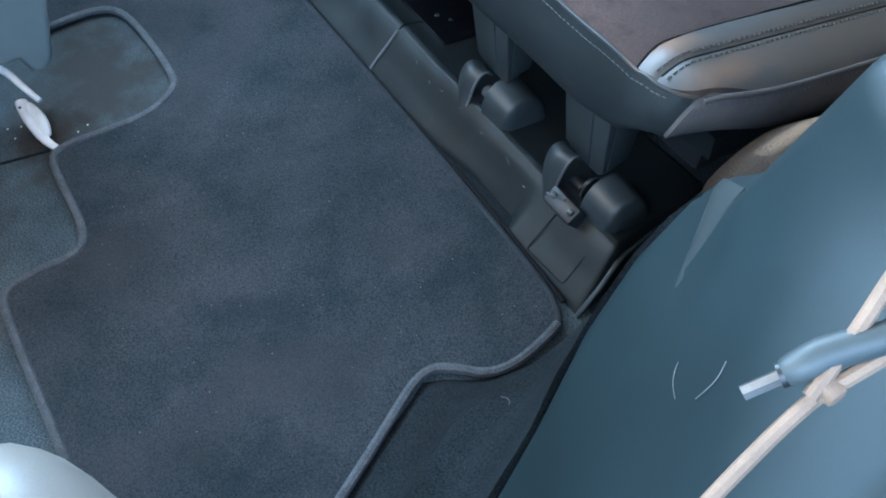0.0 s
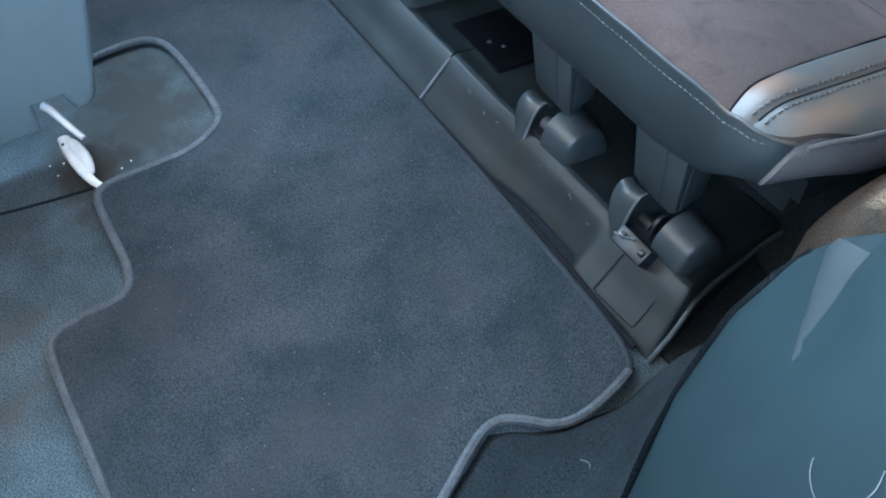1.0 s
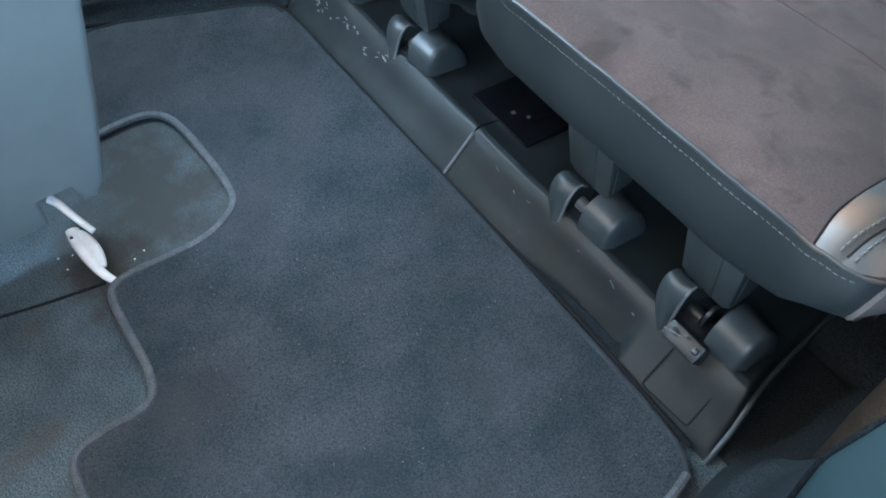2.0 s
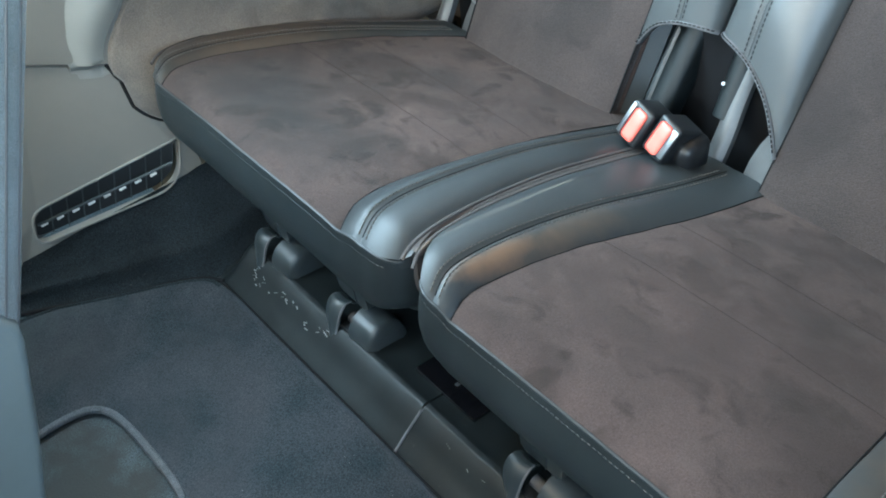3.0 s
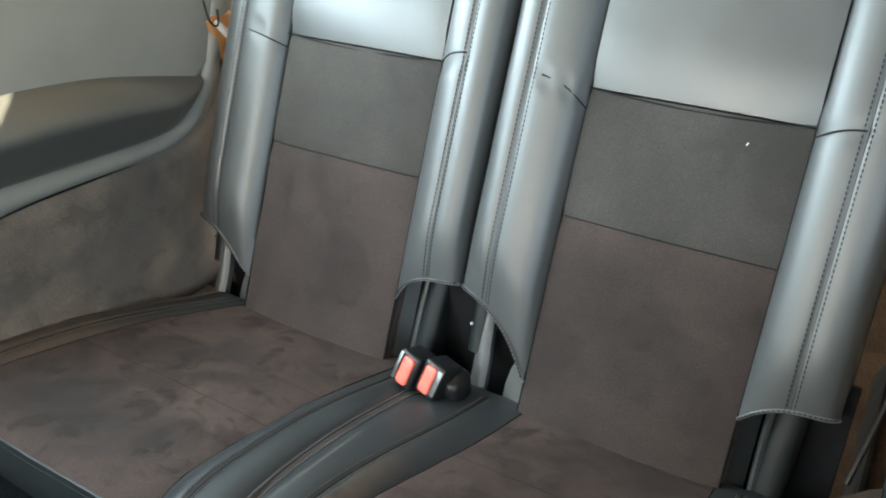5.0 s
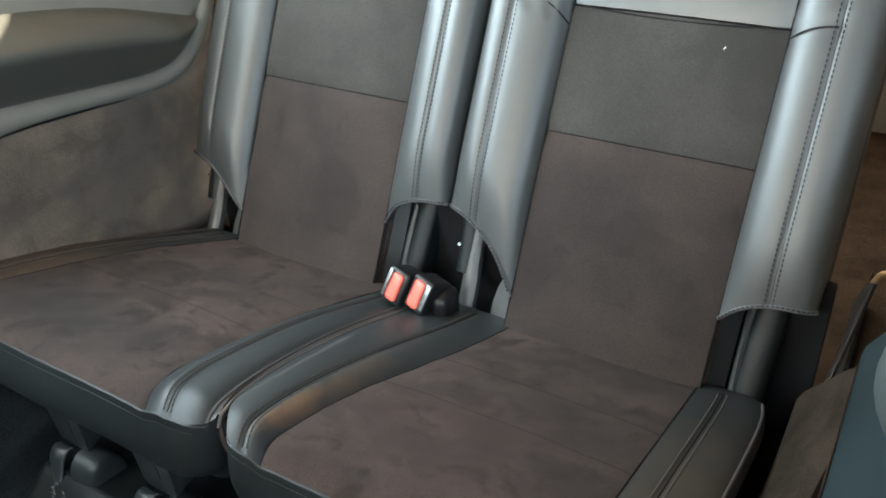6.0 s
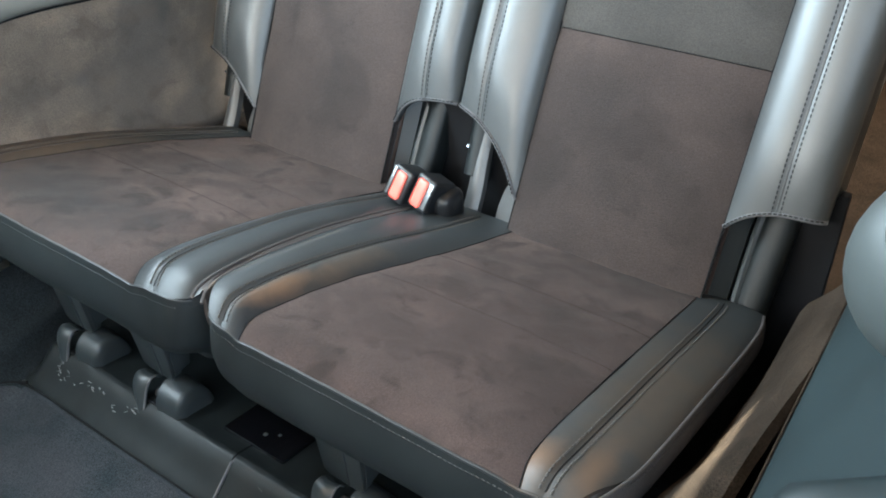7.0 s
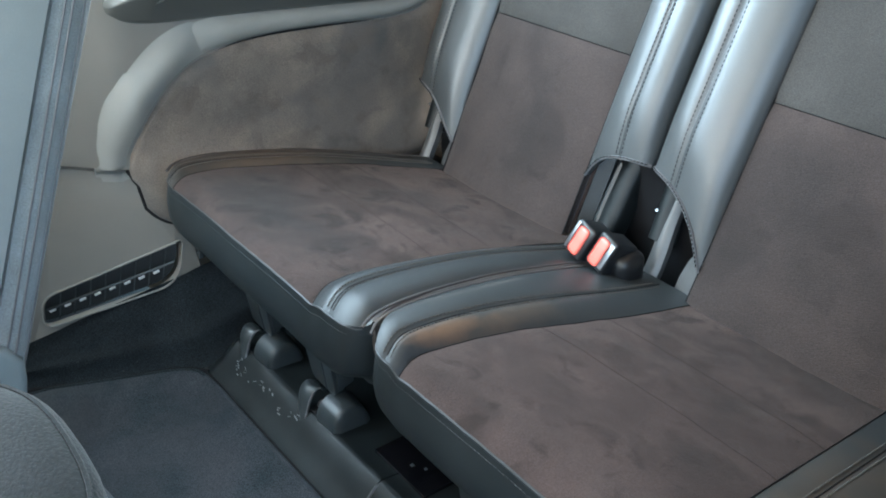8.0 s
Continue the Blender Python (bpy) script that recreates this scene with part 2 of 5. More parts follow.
SEAM_AND_SHADE = material("seam_and_shade_black", (0.012, 0.012, 0.013), 0.85, vary=0.1, scale=50, grain=900, bump=0.1, depth=0.0002, spec=0.1)
WEB = material("belt_webbing", (0.20, 0.135, 0.09), 0.75, vary=0.15, scale=50, grain=900, bump=0.5, depth=0.0006)
# orange tone stands in for low sun on the belt guide
SUNLIT_TAN = material("sunlit_plastic", (0.42, 0.20, 0.075), 0.5, vary=0.2, scale=20, grain=800, bump=0.2, depth=0.0005)
BRASS = material("brass", (0.55, 0.42, 0.25), 0.35, metal=1.0, vary=0.1, scale=30, grain=600, bump=0.1, depth=0.0003)
CEILING = material("beige_headliner", (0.46, 0.34, 0.23), 0.95, vary=0.08, scale=8, grain=700, bump=0.4, depth=0.0008, spec=0.1)
LINER = material("headliner", (0.30, 0.30, 0.29), 0.95, vary=0.08, scale=8, grain=700, bump=0.4, depth=0.0008, spec=0.1)


# ---- mesh helpers ----
def part(name, bm, mat, parent=None, label="", smooth=True):
    bmesh.ops.recalc_face_normals(bm, faces=bm.faces)
    me = bpy.data.meshes.new(name)
    bm.to_mesh(me)
    bm.free()
    me.materials.append(mat)
    if smooth:
        me.shade_smooth()
        me.set_sharp_from_angle(angle=radians(42))
    ob = new(name, me)
    if parent is not None:
        ob.parent = parent
    if label:
        ob["label"] = label
    return ob


def thing(name, label, category, group="", kind="", at=(0, 0, 0)):
    ob = new(name)
    ob.matrix_basis = Matrix.Translation(at)
    ob.empty_display_size = 0.02
    return tagged(ob, label, category, group, kind)


def smooth01(a, b, x):
    t = max(0.0, min(1.0, (x - a) / (b - a)))
    return t * t * (3 - 2 * t)


def lerp_table(table, x):
    """Piecewise-linear value from (x, value) pairs."""
    if x <= table[0][0]:
        return table[0][1]
    for (x0, v0), (x1, v1) in zip(table, table[1:]):
        if x <= x1:
            return v0 + (v1 - v0) * (x - x0) / (x1 - x0)
    return table[-1][1]


def sheet(fn, nu, nv, thick, away):
    """A closed slab: fn(u, v) gives its face, and it is thickened along away."""
    bm = bmesh.new()
    away = Vector(away).normalized() * thick
    top = [[bm.verts.new(fn(i / nu, j / nv)) for j in range(nv + 1)] for i in range(nu + 1)]
    low = [[bm.verts.new(v.co + away) for v in row] for row in top]
    for i in range(nu):
        for j in range(nv):
            bm.faces.new((top[i][j], top[i + 1][j], top[i + 1][j + 1], top[i][j + 1]))
            bm.faces.new((low[i][j], low[i][j + 1], low[i + 1][j + 1], low[i + 1][j]))
    for i in range(nu):
        bm.faces.new((top[i][0], low[i][0], low[i + 1][0], top[i + 1][0]))
        bm.faces.new((top[i][nv], top[i + 1][nv], low[i + 1][nv], low[i][nv]))
    for j in range(nv):
        bm.faces.new((top[0][j], top[0][j + 1], low[0][j + 1], low[0][j]))
        bm.faces.new((top[nu][j], low[nu][j], low[nu][j + 1], top[nu][j + 1]))
    return bm


def resample(points, step):
    pts = [Vector(p) for p in points]
    out = [pts[0].copy()]
    left = step
    for a, b in zip(pts, pts[1:]):
        d = (b - a).length
        pos = 0.0
        while d - pos >= left:
            pos += left
            out.append(a.lerp(b, pos / d))
            left = step
        left -= d - pos
    return out


def tube(points, r, n=8, closed=False, bm=None):
    bm = bm or bmesh.new()
    pts = [Vector(p) for p in points]
    m = len(pts)
    rings = []
    for i, p in enumerate(pts):
        a = pts[(i - 1) % m] if closed or i else pts[i]
        b = pts[(i + 1) % m] if closed or i < m - 1 else pts[i]
        d = (b - a).normalized()
        side = d.cross(Vector((0, 0, 1)))
        if side.length < 0.1:
            side = d.cross(Vector((0, 1, 0)))
        side.normalize()
        up = side.cross(d)
        rr = r(i / (m - 1)) if callable(r) else r
        rings.append([bm.verts.new(p + rr * (math.cos(2 * math.pi * k / n) * side + math.sin(2 * math.pi * k / n) * up)) for k in range(n)])
    for i in range(m if closed else m - 1):
        a, b = rings[i], rings[(i + 1) % m]
        for k in range(n):
            bm.faces.new((a[k], a[(k + 1) % n], b[(k + 1) % n], b[k]))
    if not closed:
        bm.faces.new(rings[0])
        bm.faces.new(list(reversed(rings[-1])))
    return bm


def smooth_path(points, rounds=2, closed=False):
    pts = [Vector(p) for p in points]
    for _ in range(rounds):
        out = [] if closed else [pts[0]]
        m = len(pts)
        for i in range(m if closed else m - 1):
            a, b = pts[i], pts[(i + 1) % m]
            out += [a.lerp(b, 0.25), a.lerp(b, 0.75)]
        if not closed:
            out.append(pts[-1])
        pts = out
    return pts


def dashes(points, length=0.004, gap=0.0022, r=0.0011):
    """Thread stitches along a line."""
    bm = bmesh.new()
    pts = resample(points, length + gap)
    for a, b in zip(pts, pts[1:]):
        d = (b - a).normalized()
        tube([a, a + d * length], r, 4, bm=bm)
    return bm


def box(x0, x1, y0, y1, z0, z1, bevel=0.004, seg=2):
    bm = bmesh.new()
    bmesh.ops.create_cube(bm, size=1, matrix=Matrix.Translation(((x0 + x1) / 2, (y0 + y1) / 2, (z0 + z1) / 2)) @ Matrix.Diagonal((x1 - x0, y1 - y0, z1 - z0, 1)))
    if bevel:
        bmesh.ops.bevel(bm, geom=bm.edges[:], offset=bevel, segments=seg, affect="EDGES", profile=0.5)
    return bm


def prism(outline, place, depth, bevel=0.0, seg=2):
    """A flat outline (2-D points) put into space by place(a, b), thickened by the vector depth."""
    bm = bmesh.new()
    base = [bm.verts.new(place(a, b)) for a, b in outline]
    f = bm.faces.new(base)
    got = bmesh.ops.extrude_face_region(bm, geom=[f])
    bmesh.ops.translate(bm, verts=[g for g in got["geom"] if isinstance(g, bmesh.types.BMVert)], vec=Vector(depth))
    bmesh.ops.recalc_face_normals(bm, faces=bm.faces)
    if bevel:
        rim = [e for e in bm.edges if len(e.link_faces) == 2 and max(len(e.link_faces[0].verts), len(e.link_faces[1].verts)) == len(outline)]
        bmesh.ops.bevel(bm, geom=rim, offset=bevel, segments=seg, affect="EDGES", profile=0.5)
    return bm


def move(bm, m):
    bmesh.ops.transform(bm, matrix=m, verts=bm.verts)
    return bm


# ---- floor, mat, side walls ----
def slab(name, x0, x1, y0, y1, z0, z1, mat, label, category="", bevel=0.004, kind="structure"):
    return tagged(part(name, box(x0, x1, y0, y1, z0, z1, bevel), mat), label, category or name, kind=kind)


slab("floor", -1.62, 0.30, -1.2, 0.46, -0.05, 0.0, FLOOR, "dark charcoal carpeted car floor")

MAT_EDGE = [(-0.280, 0.414), (-0.268, 0.374), (-0.262, 0.330), (-0.270, 0.300), (-0.293, 0.279), (-0.309, 0.257), (-0.305, 0.230), (-0.270, 0.168),
            (-0.205, 0.040), (-0.19, -0.08), (-0.21, -0.110), (-0.455, -0.110), (-0.640, -0.114), (-0.678, -0.108), (-0.683, -0.067), (-0.677, -0.012),
            (-0.712, 0.004), (-0.781, 0.003), (-0.852, 0.004), (-0.862, 0.029), (-0.852, 0.089), (-0.848, 0.144), (-0.872, 0.192), (-0.910, 0.199),
            (-1.028, 0.195), (-1.085, 0.184), (-1.110, 0.149), (-1.112, 0.050), (-1.118, -0.10), (-1.33, -0.10), (-1.345, 0.160), (-1.262, 0.300),
            (-1.205, 0.405), (-1.165, 0.424), (-1.0, 0.422), (-0.716, 0.424), (-0.412, 0.420)]
edge = smooth_path([(x, y, 0.0) for x, y in MAT_EDGE], 2, True)
mat_thing = thing("floor_mat", "dark grey carpet car mat with grey bound edge", "floor mat", at=(-0.7, 0.15, 0.002))
bm = bmesh.new()
ring = [bm.verts.new((v.x + 0.7, v.y - 0.15, 0.0075)) for v in edge]
loop = [bm.edges.new((ring[i], ring[(i + 1) % len(ring)])) for i in range(len(ring))]
bmesh.ops.triangle_fill(bm, edges=loop, use_beauty=True)
got = bmesh.ops.extrude_face_region(bm, geom=bm.faces[:])
bmesh.ops.translate(bm, verts=[g for g in got["geom"] if isinstance(g, bmesh.types.BMVert)], vec=(0, 0, -0.0075))
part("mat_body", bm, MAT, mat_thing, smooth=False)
n_open = next(i for i, v in enumerate(edge) if v.x < -1.117)
part("binding", tube([(v.x + 0.7, v.y - 0.15, 0.0065) for v in edge[:n_open]], 0.0056, 8), PIPING, mat_thing, "grey rounded fabric binding")
n_rear = next(i for i, v in enumerate(edge) if i > n_open and v.x > -1.17 and v.y > 0.415)
part("binding", tube([(v.x + 0.7, v.y - 0.15, 0.0050) for v in edge[n_open - 1:n_rear + 1]], 0.0042, 8), CARPET, mat_thing, "dark fabric binding")
part("binding", tube([(v.x + 0.7, v.y - 0.15, 0.0055) for v in edge[n_rear:] + edge[:1]], 0.0040, 8), EDGE, mat_thing, "dark fabric binding")


def x_far(y, z):
    return -1.375 + 0.36 * max(-0.1, min(y - 0.245, 0.23)) - 0.22 * max(-0.1, min(z - 0.10, 0.25))


def x_near(y, z):
    """The trim slopes back towards the seat, then runs straight beside it."""
    run = min(y - 0.283, 0.165)
    reach = 0.33 + 0.30 * (1 - smooth01(0.28, 0.42, y))
    front = -0.17 + 0.50 * max(-0.14, min(z - 0.139, reach)) - 0.62 * run
    rear = -0.116 + 0.12 * (z - 0.35) + 0.45 * max(0.0, z - 0.36)
    front += 6.0 * max(0.0, z - 0.44) ** 2
    # steeper beside the wheel arch, whose carpeted end stays clear of it
    steep = -0.166 - 0.165 * y + 0.2853 * z
    front += (steep - front) * smooth01(0.35, 0.41, y) * smooth01(0.35, 0.40, z) * (1 - smooth01(0.52, 0.57, z))
    w = smooth01(0.425, 0.475, y)
    return front + (rear - front) * w


def vent_outline(n=7):
    """Slanted rounded slot, as (y, z)."""
    a, b, c, d = Vector((0.241, 0.085)), Vector((0.460, 0.112)), Vector((0.492, 0.188)), Vector((0.256, 0.140))
    pts = []
    for prev, p, nxt, r in ((d, a, b, 0.022), (a, b, c, 0.036), (b, c, d, 0.016), (c, d, a, 0.022)):
        s, e = p + (prev - p).normalized() * r, p + (nxt - p).normalized() * r
        for k in range(n):
            t = k / (n - 1)
            pts.append((1 - t) ** 2 * s + 2 * t * (1 - t) * p + t * t * e)
    return [(p.x, p.y) for p in pts]


FABRIC_TOP = [(0.436, 0.300), (0.446, 0.352), (0.470, 0.388), (0.500, 0.424), (0.557, 0.468), (0.61, 0.484), (0.70, 0.488), (0.86, 0.467), (0.99, 0.447), (1.06, 0.452), (1.13, 0.494), (1.17, 0.56), (1.26, 0.70)]
FABRIC_LOW = [(0.436, 0.262), (0.446, 0.244), (0.470, 0.225), (0.52, 0.213), (0.60, 0.19), (1.26, 0.17)]
ARM_TOP = [(0.47, 0.60), (0.50, 0.645), (0.58, 0.680), (0.736, 0.668), (0.825, 0.650), (0.92, 0.627), (1.027, 0.587), (1.118, 0.552)]
ARM_LOW = [(0.47, 0.585), (0.50, 0.560), (0.58, 0.545), (0.686, 0.531), (0.82, 0.509), (0.99, 0.481), (1.06, 0.487), (1.118, 0.540)]


def rounded(table, rounds=2):
    """The same (x, value) table with its corners rounded off."""
    return [(p.x, p.y) for p in smooth_path([(a, b, 0.0) for a, b in table], rounds)]


ARM_SECTION = rounded([(0.0, 0.0), (0.04, 0.18), (0.30, 0.62), (0.52, 0.96), (0.58, 1.0), (0.66, 0.93), (0.85, 0.52), (0.96, 0.2), (1.0, 0.0)])
FABRIC_TOP, FABRIC_LOW, ARM_TOP, ARM_LOW = (rounded(t) for t in (FABRIC_TOP, FABRIC_LOW, ARM_TOP, ARM_LOW))
LIP_TOP = rounded([(0.46, 0.60), (0.50, 0.562), (0.58, 0.546), (0.686, 0.532), (0.82, 0.510), (0.99, 0.481), (1.06, 0.49), (1.11, 0.53), (1.15, 0.62), (1.20, 0.75)])


def side_wall(name, xf, inward, y0, lower, has_vent, arm_out, arm_mat, trim, label):
    """Trim, vent, cloth inset, lip and armrest of one side of the cabin."""
    wall = thing(name, label, "side panel", kind="structure")
    out = (-inward, 0, 0)
    # lower trim; on the far side the vent slot is cut through
    if has_vent:
        bm = bmesh.new()
        outer = lower + [(0.34, 0.36), (y0, 0.39)]
        loops = []
        for pts in (outer, vent_outline()):
            vs = [bm.verts.new((xf(y, z), y, z)) for y, z in pts]
            loops += [bm.edges.new((vs[i], vs[(i + 1) % len(vs)])) for i in range(len(vs))]
        bmesh.ops.triangle_fill(bm, edges=loops, use_beauty=True)
        got = bmesh.ops.extrude_face_region(bm, geom=bm.faces[:])
        bmesh.ops.translate(bm, verts=[g for g in got["geom"] if isinstance(g, bmesh.types.BMVert)], vec=Vector(out) * 0.012)
        part("lower_trim", bm, trim, wall, "moulded plastic lower trim", smooth=False)
    else:
        def low(u, v):
            y = lower[0][0] + (lower[-1][0] - lower[0][0]) * u
            za = lerp_table(lower, y)
            zb = max(za + 0.004, lerp_table([(0.10, 0.390), (0.34, 0.360), (0.44, 0.331)], y))
            z = za + (zb - za) * v
            return (xf(y, z) + 0.006 * (1 - min(1.0, v * 8)) ** 2, y, z)
        part("lower_trim", sheet(low, 60, 24, 0.012, out), trim, wall, "moulded plastic lower trim")

    # upper trim, stepped out above a crease, up to the window line
    def upper(u, v):
        y = y0 + ((1.45 if has_vent else 0.93) - y0) * u
        crease = lerp_table([(y0, 0.382), (0.34, 0.352), (0.44, 0.319), (0.52, 0.345 if not has_vent else 0.32), (1.45, 0.345 if not has_vent else 0.32)], y)
        rim_z = 0.80 if has_vent else 0.57 + 0.05 * smooth01(0.42, 0.50, y)
        z = crease + (rim_z - crease) * v ** 1.3
        roll = 0.0015 + 0.0205 * smooth01(0.0, 0.07, v) if has_vent else 0.0012
        return (xf(y, z) + inward * roll, y, z)
    part("upper_trim", sheet(upper, 60, 34, 0.014, out), trim, wall)
    if has_vent:
        part("window_trim", sheet(lambda u, v: (xf(0.5, 0.7) + inward * 0.027, 0.52 + 0.93 * u, lerp_table(ARM_LOW, 0.52 + 0.93 * u) + 0.03 + (0.77 - lerp_table(ARM_LOW, 0.52 + 0.93 * u)) * v), 40, 8, 0.006, out), LIT_TRIM, wall, "grey trim below the window, paled for window light")

    if has_vent:
        # crease shadow gap is the step itself; cloth inset
        def cloth(u, v):
            y = 0.436 + (1.26 - 0.436) * u ** 1.5
            lo, hi = lerp_table(FABRIC_LOW, y), lerp_table(FABRIC_TOP, y)
            z = lo + (hi - lo) * v
            rim = min(1.0, min(v, 1 - v) * (hi - lo) / 0.010) * min(1.0, (y - 0.436) / 0.010)
            wave = 0.003 * math.sin(7 * y + 5 * z)
            y += 0.014 * (1 - smooth01(0.298, 0.322, z)) * (1 - smooth01(0.436, 0.56, y))
            return (xf(y, z) + inward * (0.021 + 0.009 * math.sqrt(max(0.0, rim)) + wave), y, z)
        part("cloth_inset", sheet(cloth, 48, 20, 0.008, out), SIDE_CLOTH, wall, "brown-grey suede cloth inset, slightly soiled")
        rim_path = [cloth(i / 60, 1.0) for i in range(59)]
        part("cloth_edge", tube([(x - inward * 0.004, y, z + 0.001) for x, y, z in rim_path], 0.0036, 6), SEAM_AND_SHADE, wall, "dark shadow cord")
        front_path = [cloth(0.0, v / 12) for v in range(12, -1, -1)] + [cloth(i / 40, 0.0) for i in range(1, 16)]
        part("cloth_edge", tube([(x - inward * 0.004, y - 0.0015, z - 0.001) for x, y, z in front_path], 0.0034, 6), SEAM_AND_SHADE, wall, "dark shadow cord")

        # rounded ridge of the trim that follows the front of the cloth, fading at both ends
        outline = resample([Vector((0, y, z)) for y, z in [(0.430, 0.326)] + [p for p in FABRIC_TOP if p[0] < 0.66]], 0.008)

        def ridge(u, v):
            k = u * (len(outline) - 1)
            i = min(int(k), len(outline) - 2)
            p, q = outline[i], outline[i + 1]
            d = (q - p).normalized()
            at = p.lerp(q, k - i) + Vector((0, -d.z, d.y)) * (0.005 + (0.030 + 0.042 * smooth01(0.0, 0.5, u)) * v)
            fade = smooth01(-0.05, 0.55, u) * (1 - smooth01(0.70, 1.0, u))
            roll = 0.0015 + 0.0205 * smooth01(0.0, 0.07, max(0.0, (at.z - 0.325) / 0.48) ** (1 / 1.3))
            lift = roll - 0.0015 + fade * 0.017 * math.sin(math.pi * (0.25 + 0.75 * v)) ** 2
            return (xf(at.y, at.z) + inward * lift, at.y, at.z)
        part("ridge", sheet(ridge, 50, 16, 0.010, out), LIT_TRIM, wall, "smooth rounded ridge of the trim")

        # rolled lip between cloth and armrest
        def lip(u, v):
            y = 0.46 + (1.20 - 0.46) * u
            lo = lerp_table(FABRIC_TOP, y) + 0.004
            hi = lerp_table(LIP_TOP, y)
            z = lo + (hi - lo) * v
            return (xf(y, z) + inward * (0.011 + smooth01(0.50, 0.66, y) * (0.012 + 0.012 * math.sin(math.pi * min(1.0, v * 1.05)) ** 0.6)), y, z)
        part("lip", sheet(lip, 50, 10, 0.008, out), LIT_TRIM, wall, "smooth rolled grey plastic lip")

    if not has_vent:
        # rolled armrest that ends in a round nose; dark disc for the shaded cup recess on top
        spine = resample(smooth_path([(-0.050, 0.514, 0.600), (-0.043, 0.545, 0.600), (-0.033, 0.60, 0.600), (0.0, 0.76, 0.600), (0.05, 1.0, 0.595), (0.10, 1.35, 0.59)], 2), 0.007)
        n_spine = len(spine) - 1
        bm = tube(spine, lambda t: 0.070 * math.sqrt(max(0.004, 1 - (1 - min(1.0, t * n_spine * 0.007 / 0.070)) ** 2)), 32)
        part("armrest", bm, NOSE, wall, "smooth pale armrest with a round nose")
        facing = Vector((-0.41, -0.61, 0.71)).normalized()
        side_a = facing.cross(Vector((0, 0, 1))).normalized()
        side_b = side_a.cross(facing)
        hub = Vector((-0.036, 0.583, 0.600)) + facing * 0.068
        circle = [2 * math.pi * k / 28 for k in range(28)]
        part("cup_ring", tube([hub + 0.0175 * (math.cos(a) * side_a + math.sin(a) * side_b) for a in circle], 0.0055, 10, True), NOSE, wall, "raised cup ring")
        part("cup_recess_shade", prism([(0.0125 * math.cos(a), 0.0125 * math.sin(a)) for a in circle], lambda a, b: hub + a * side_a + b * side_b, facing * 0.003), SEAM_AND_SHADE, wall, "dark disc standing in for the shaded cup recess")
        edge_line = [(xf(y, 0.352) - 0.003, y, 0.353) for y in [0.50 + 0.02 * i for i in range(21)]]
        part("cloth_edge", tube(edge_line, 0.0012, 6), DUSTY, wall, "turned edge of the carpet below the trim")
        return wall
    # armrest pad
    def arm(u, v):
        y = 0.47 + (1.118 - 0.47) * u
        lo, hi = lerp_table(ARM_LOW, y), lerp_table(ARM_TOP, y)
        z = lo + (hi - lo) * v
        end = min(1.0, math.sqrt(max(0.0, min((y - 0.47) / 0.06, (1.118 - y) / 0.10))))
        ridge = arm_out * lerp_table(ARM_SECTION, v)
        return (xf(y, z) + inward * (0.019 + end * ridge), y, z)
    part("armrest", sheet(arm, 140, 60, 0.010, out), arm_mat, wall, "padded armrest with a rounded front end")
    # dark disc painted for the shaded cup recess in the front end of the armrest
    cx, cy, cz = xf(0.53, 0.6) + inward * (arm_out + 0.002), 0.535, 0.618
    cup_disc = bmesh.new()
    rim_a = [cup_disc.verts.new((cx + inward * 0.001 + 0.008 * math.cos(a), cy + 0.026 * math.cos(a), cz + 0.022 * math.sin(a))) for a in [2 * math.pi * k / 24 for k in range(24)]]
    rim_b = [cup_disc.verts.new(v.co - Vector((inward * 0.012, 0, 0))) for v in rim_a]
    cup_disc.faces.new(rim_a)
    cup_disc.faces.new(list(reversed(rim_b)))
    for k in range(24):
        cup_disc.faces.new((rim_a[k], rim_b[k], rim_b[(k + 1) % 24], rim_a[(k + 1) % 24]))
    part("cup_recess_shade", cup_disc, SEAM_AND_SHADE, wall, "dark disc standing in for the shaded cup recess", smooth=False)
    part("cup_ring", tube([(cx + 0.016 * math.cos(a) * 0.5, cy + 0.026 * math.cos(a), cz + 0.022 * math.sin(a)) for a in [2 * math.pi * k / 24 for k in range(24)]], 0.004, 6, True), arm_mat, wall)

    # vent: dark duct behind the slot, a long bar and upright ribs, inner flaps painted white for their glints
    vent = part("vent", prism(vent_outline(), lambda y, z: (xf(y, z) - inward * 0.022, y, z), Vector(out) * 0.006), BLACK, wall, "black slotted air vent")
    part("vent_rim", tube([(xf(y, z) + inward * 0.001, y, z) for y, z in vent_outline()], 0.0022, 6, True), TRIM, vent)
    low_line, top_line = (Vector((0.248, 0.090)), Vector((0.455, 0.116))), (Vector((0.266, 0.141)), Vector((0.480, 0.183)))

    def slot(t, s):
        p = low_line[0].lerp(low_line[1], t).lerp(top_line[0].lerp(top_line[1], t), s)
        return p.x, p.y
    bar = [slot(t, 0.48) for t in (0, 0.5, 1)]
    part("vent_bar", tube([(xf(y, z) - inward * 0.006, y, z) for y, z in bar], 0.0022, 6), CAP, vent)
    for k in range(8):
        (ya, za), (yb, zb) = slot((k + 0.9) / 8.6, 0.02), slot((k + 0.9) / 8.6, 0.98)
        part("vent_rib", tube([(xf(ya, za) - inward * 0.008, ya, za), (xf(yb, zb) - inward * 0.008, yb, zb)], 0.0010, 5), CAP, vent)
        (ya, za), (yb, zb) = slot((k + 0.30) / 8.6, 0.30), slot((k + 0.68) / 8.6, 0.32)
        part("vent_flap", tube([(xf(ya, za) - inward * 0.014, ya, za), (xf(yb, zb) - inward * 0.014, yb, zb)], 0.0024, 5), WHITE, vent, "inner flap, whitened for its glint")
    return wall


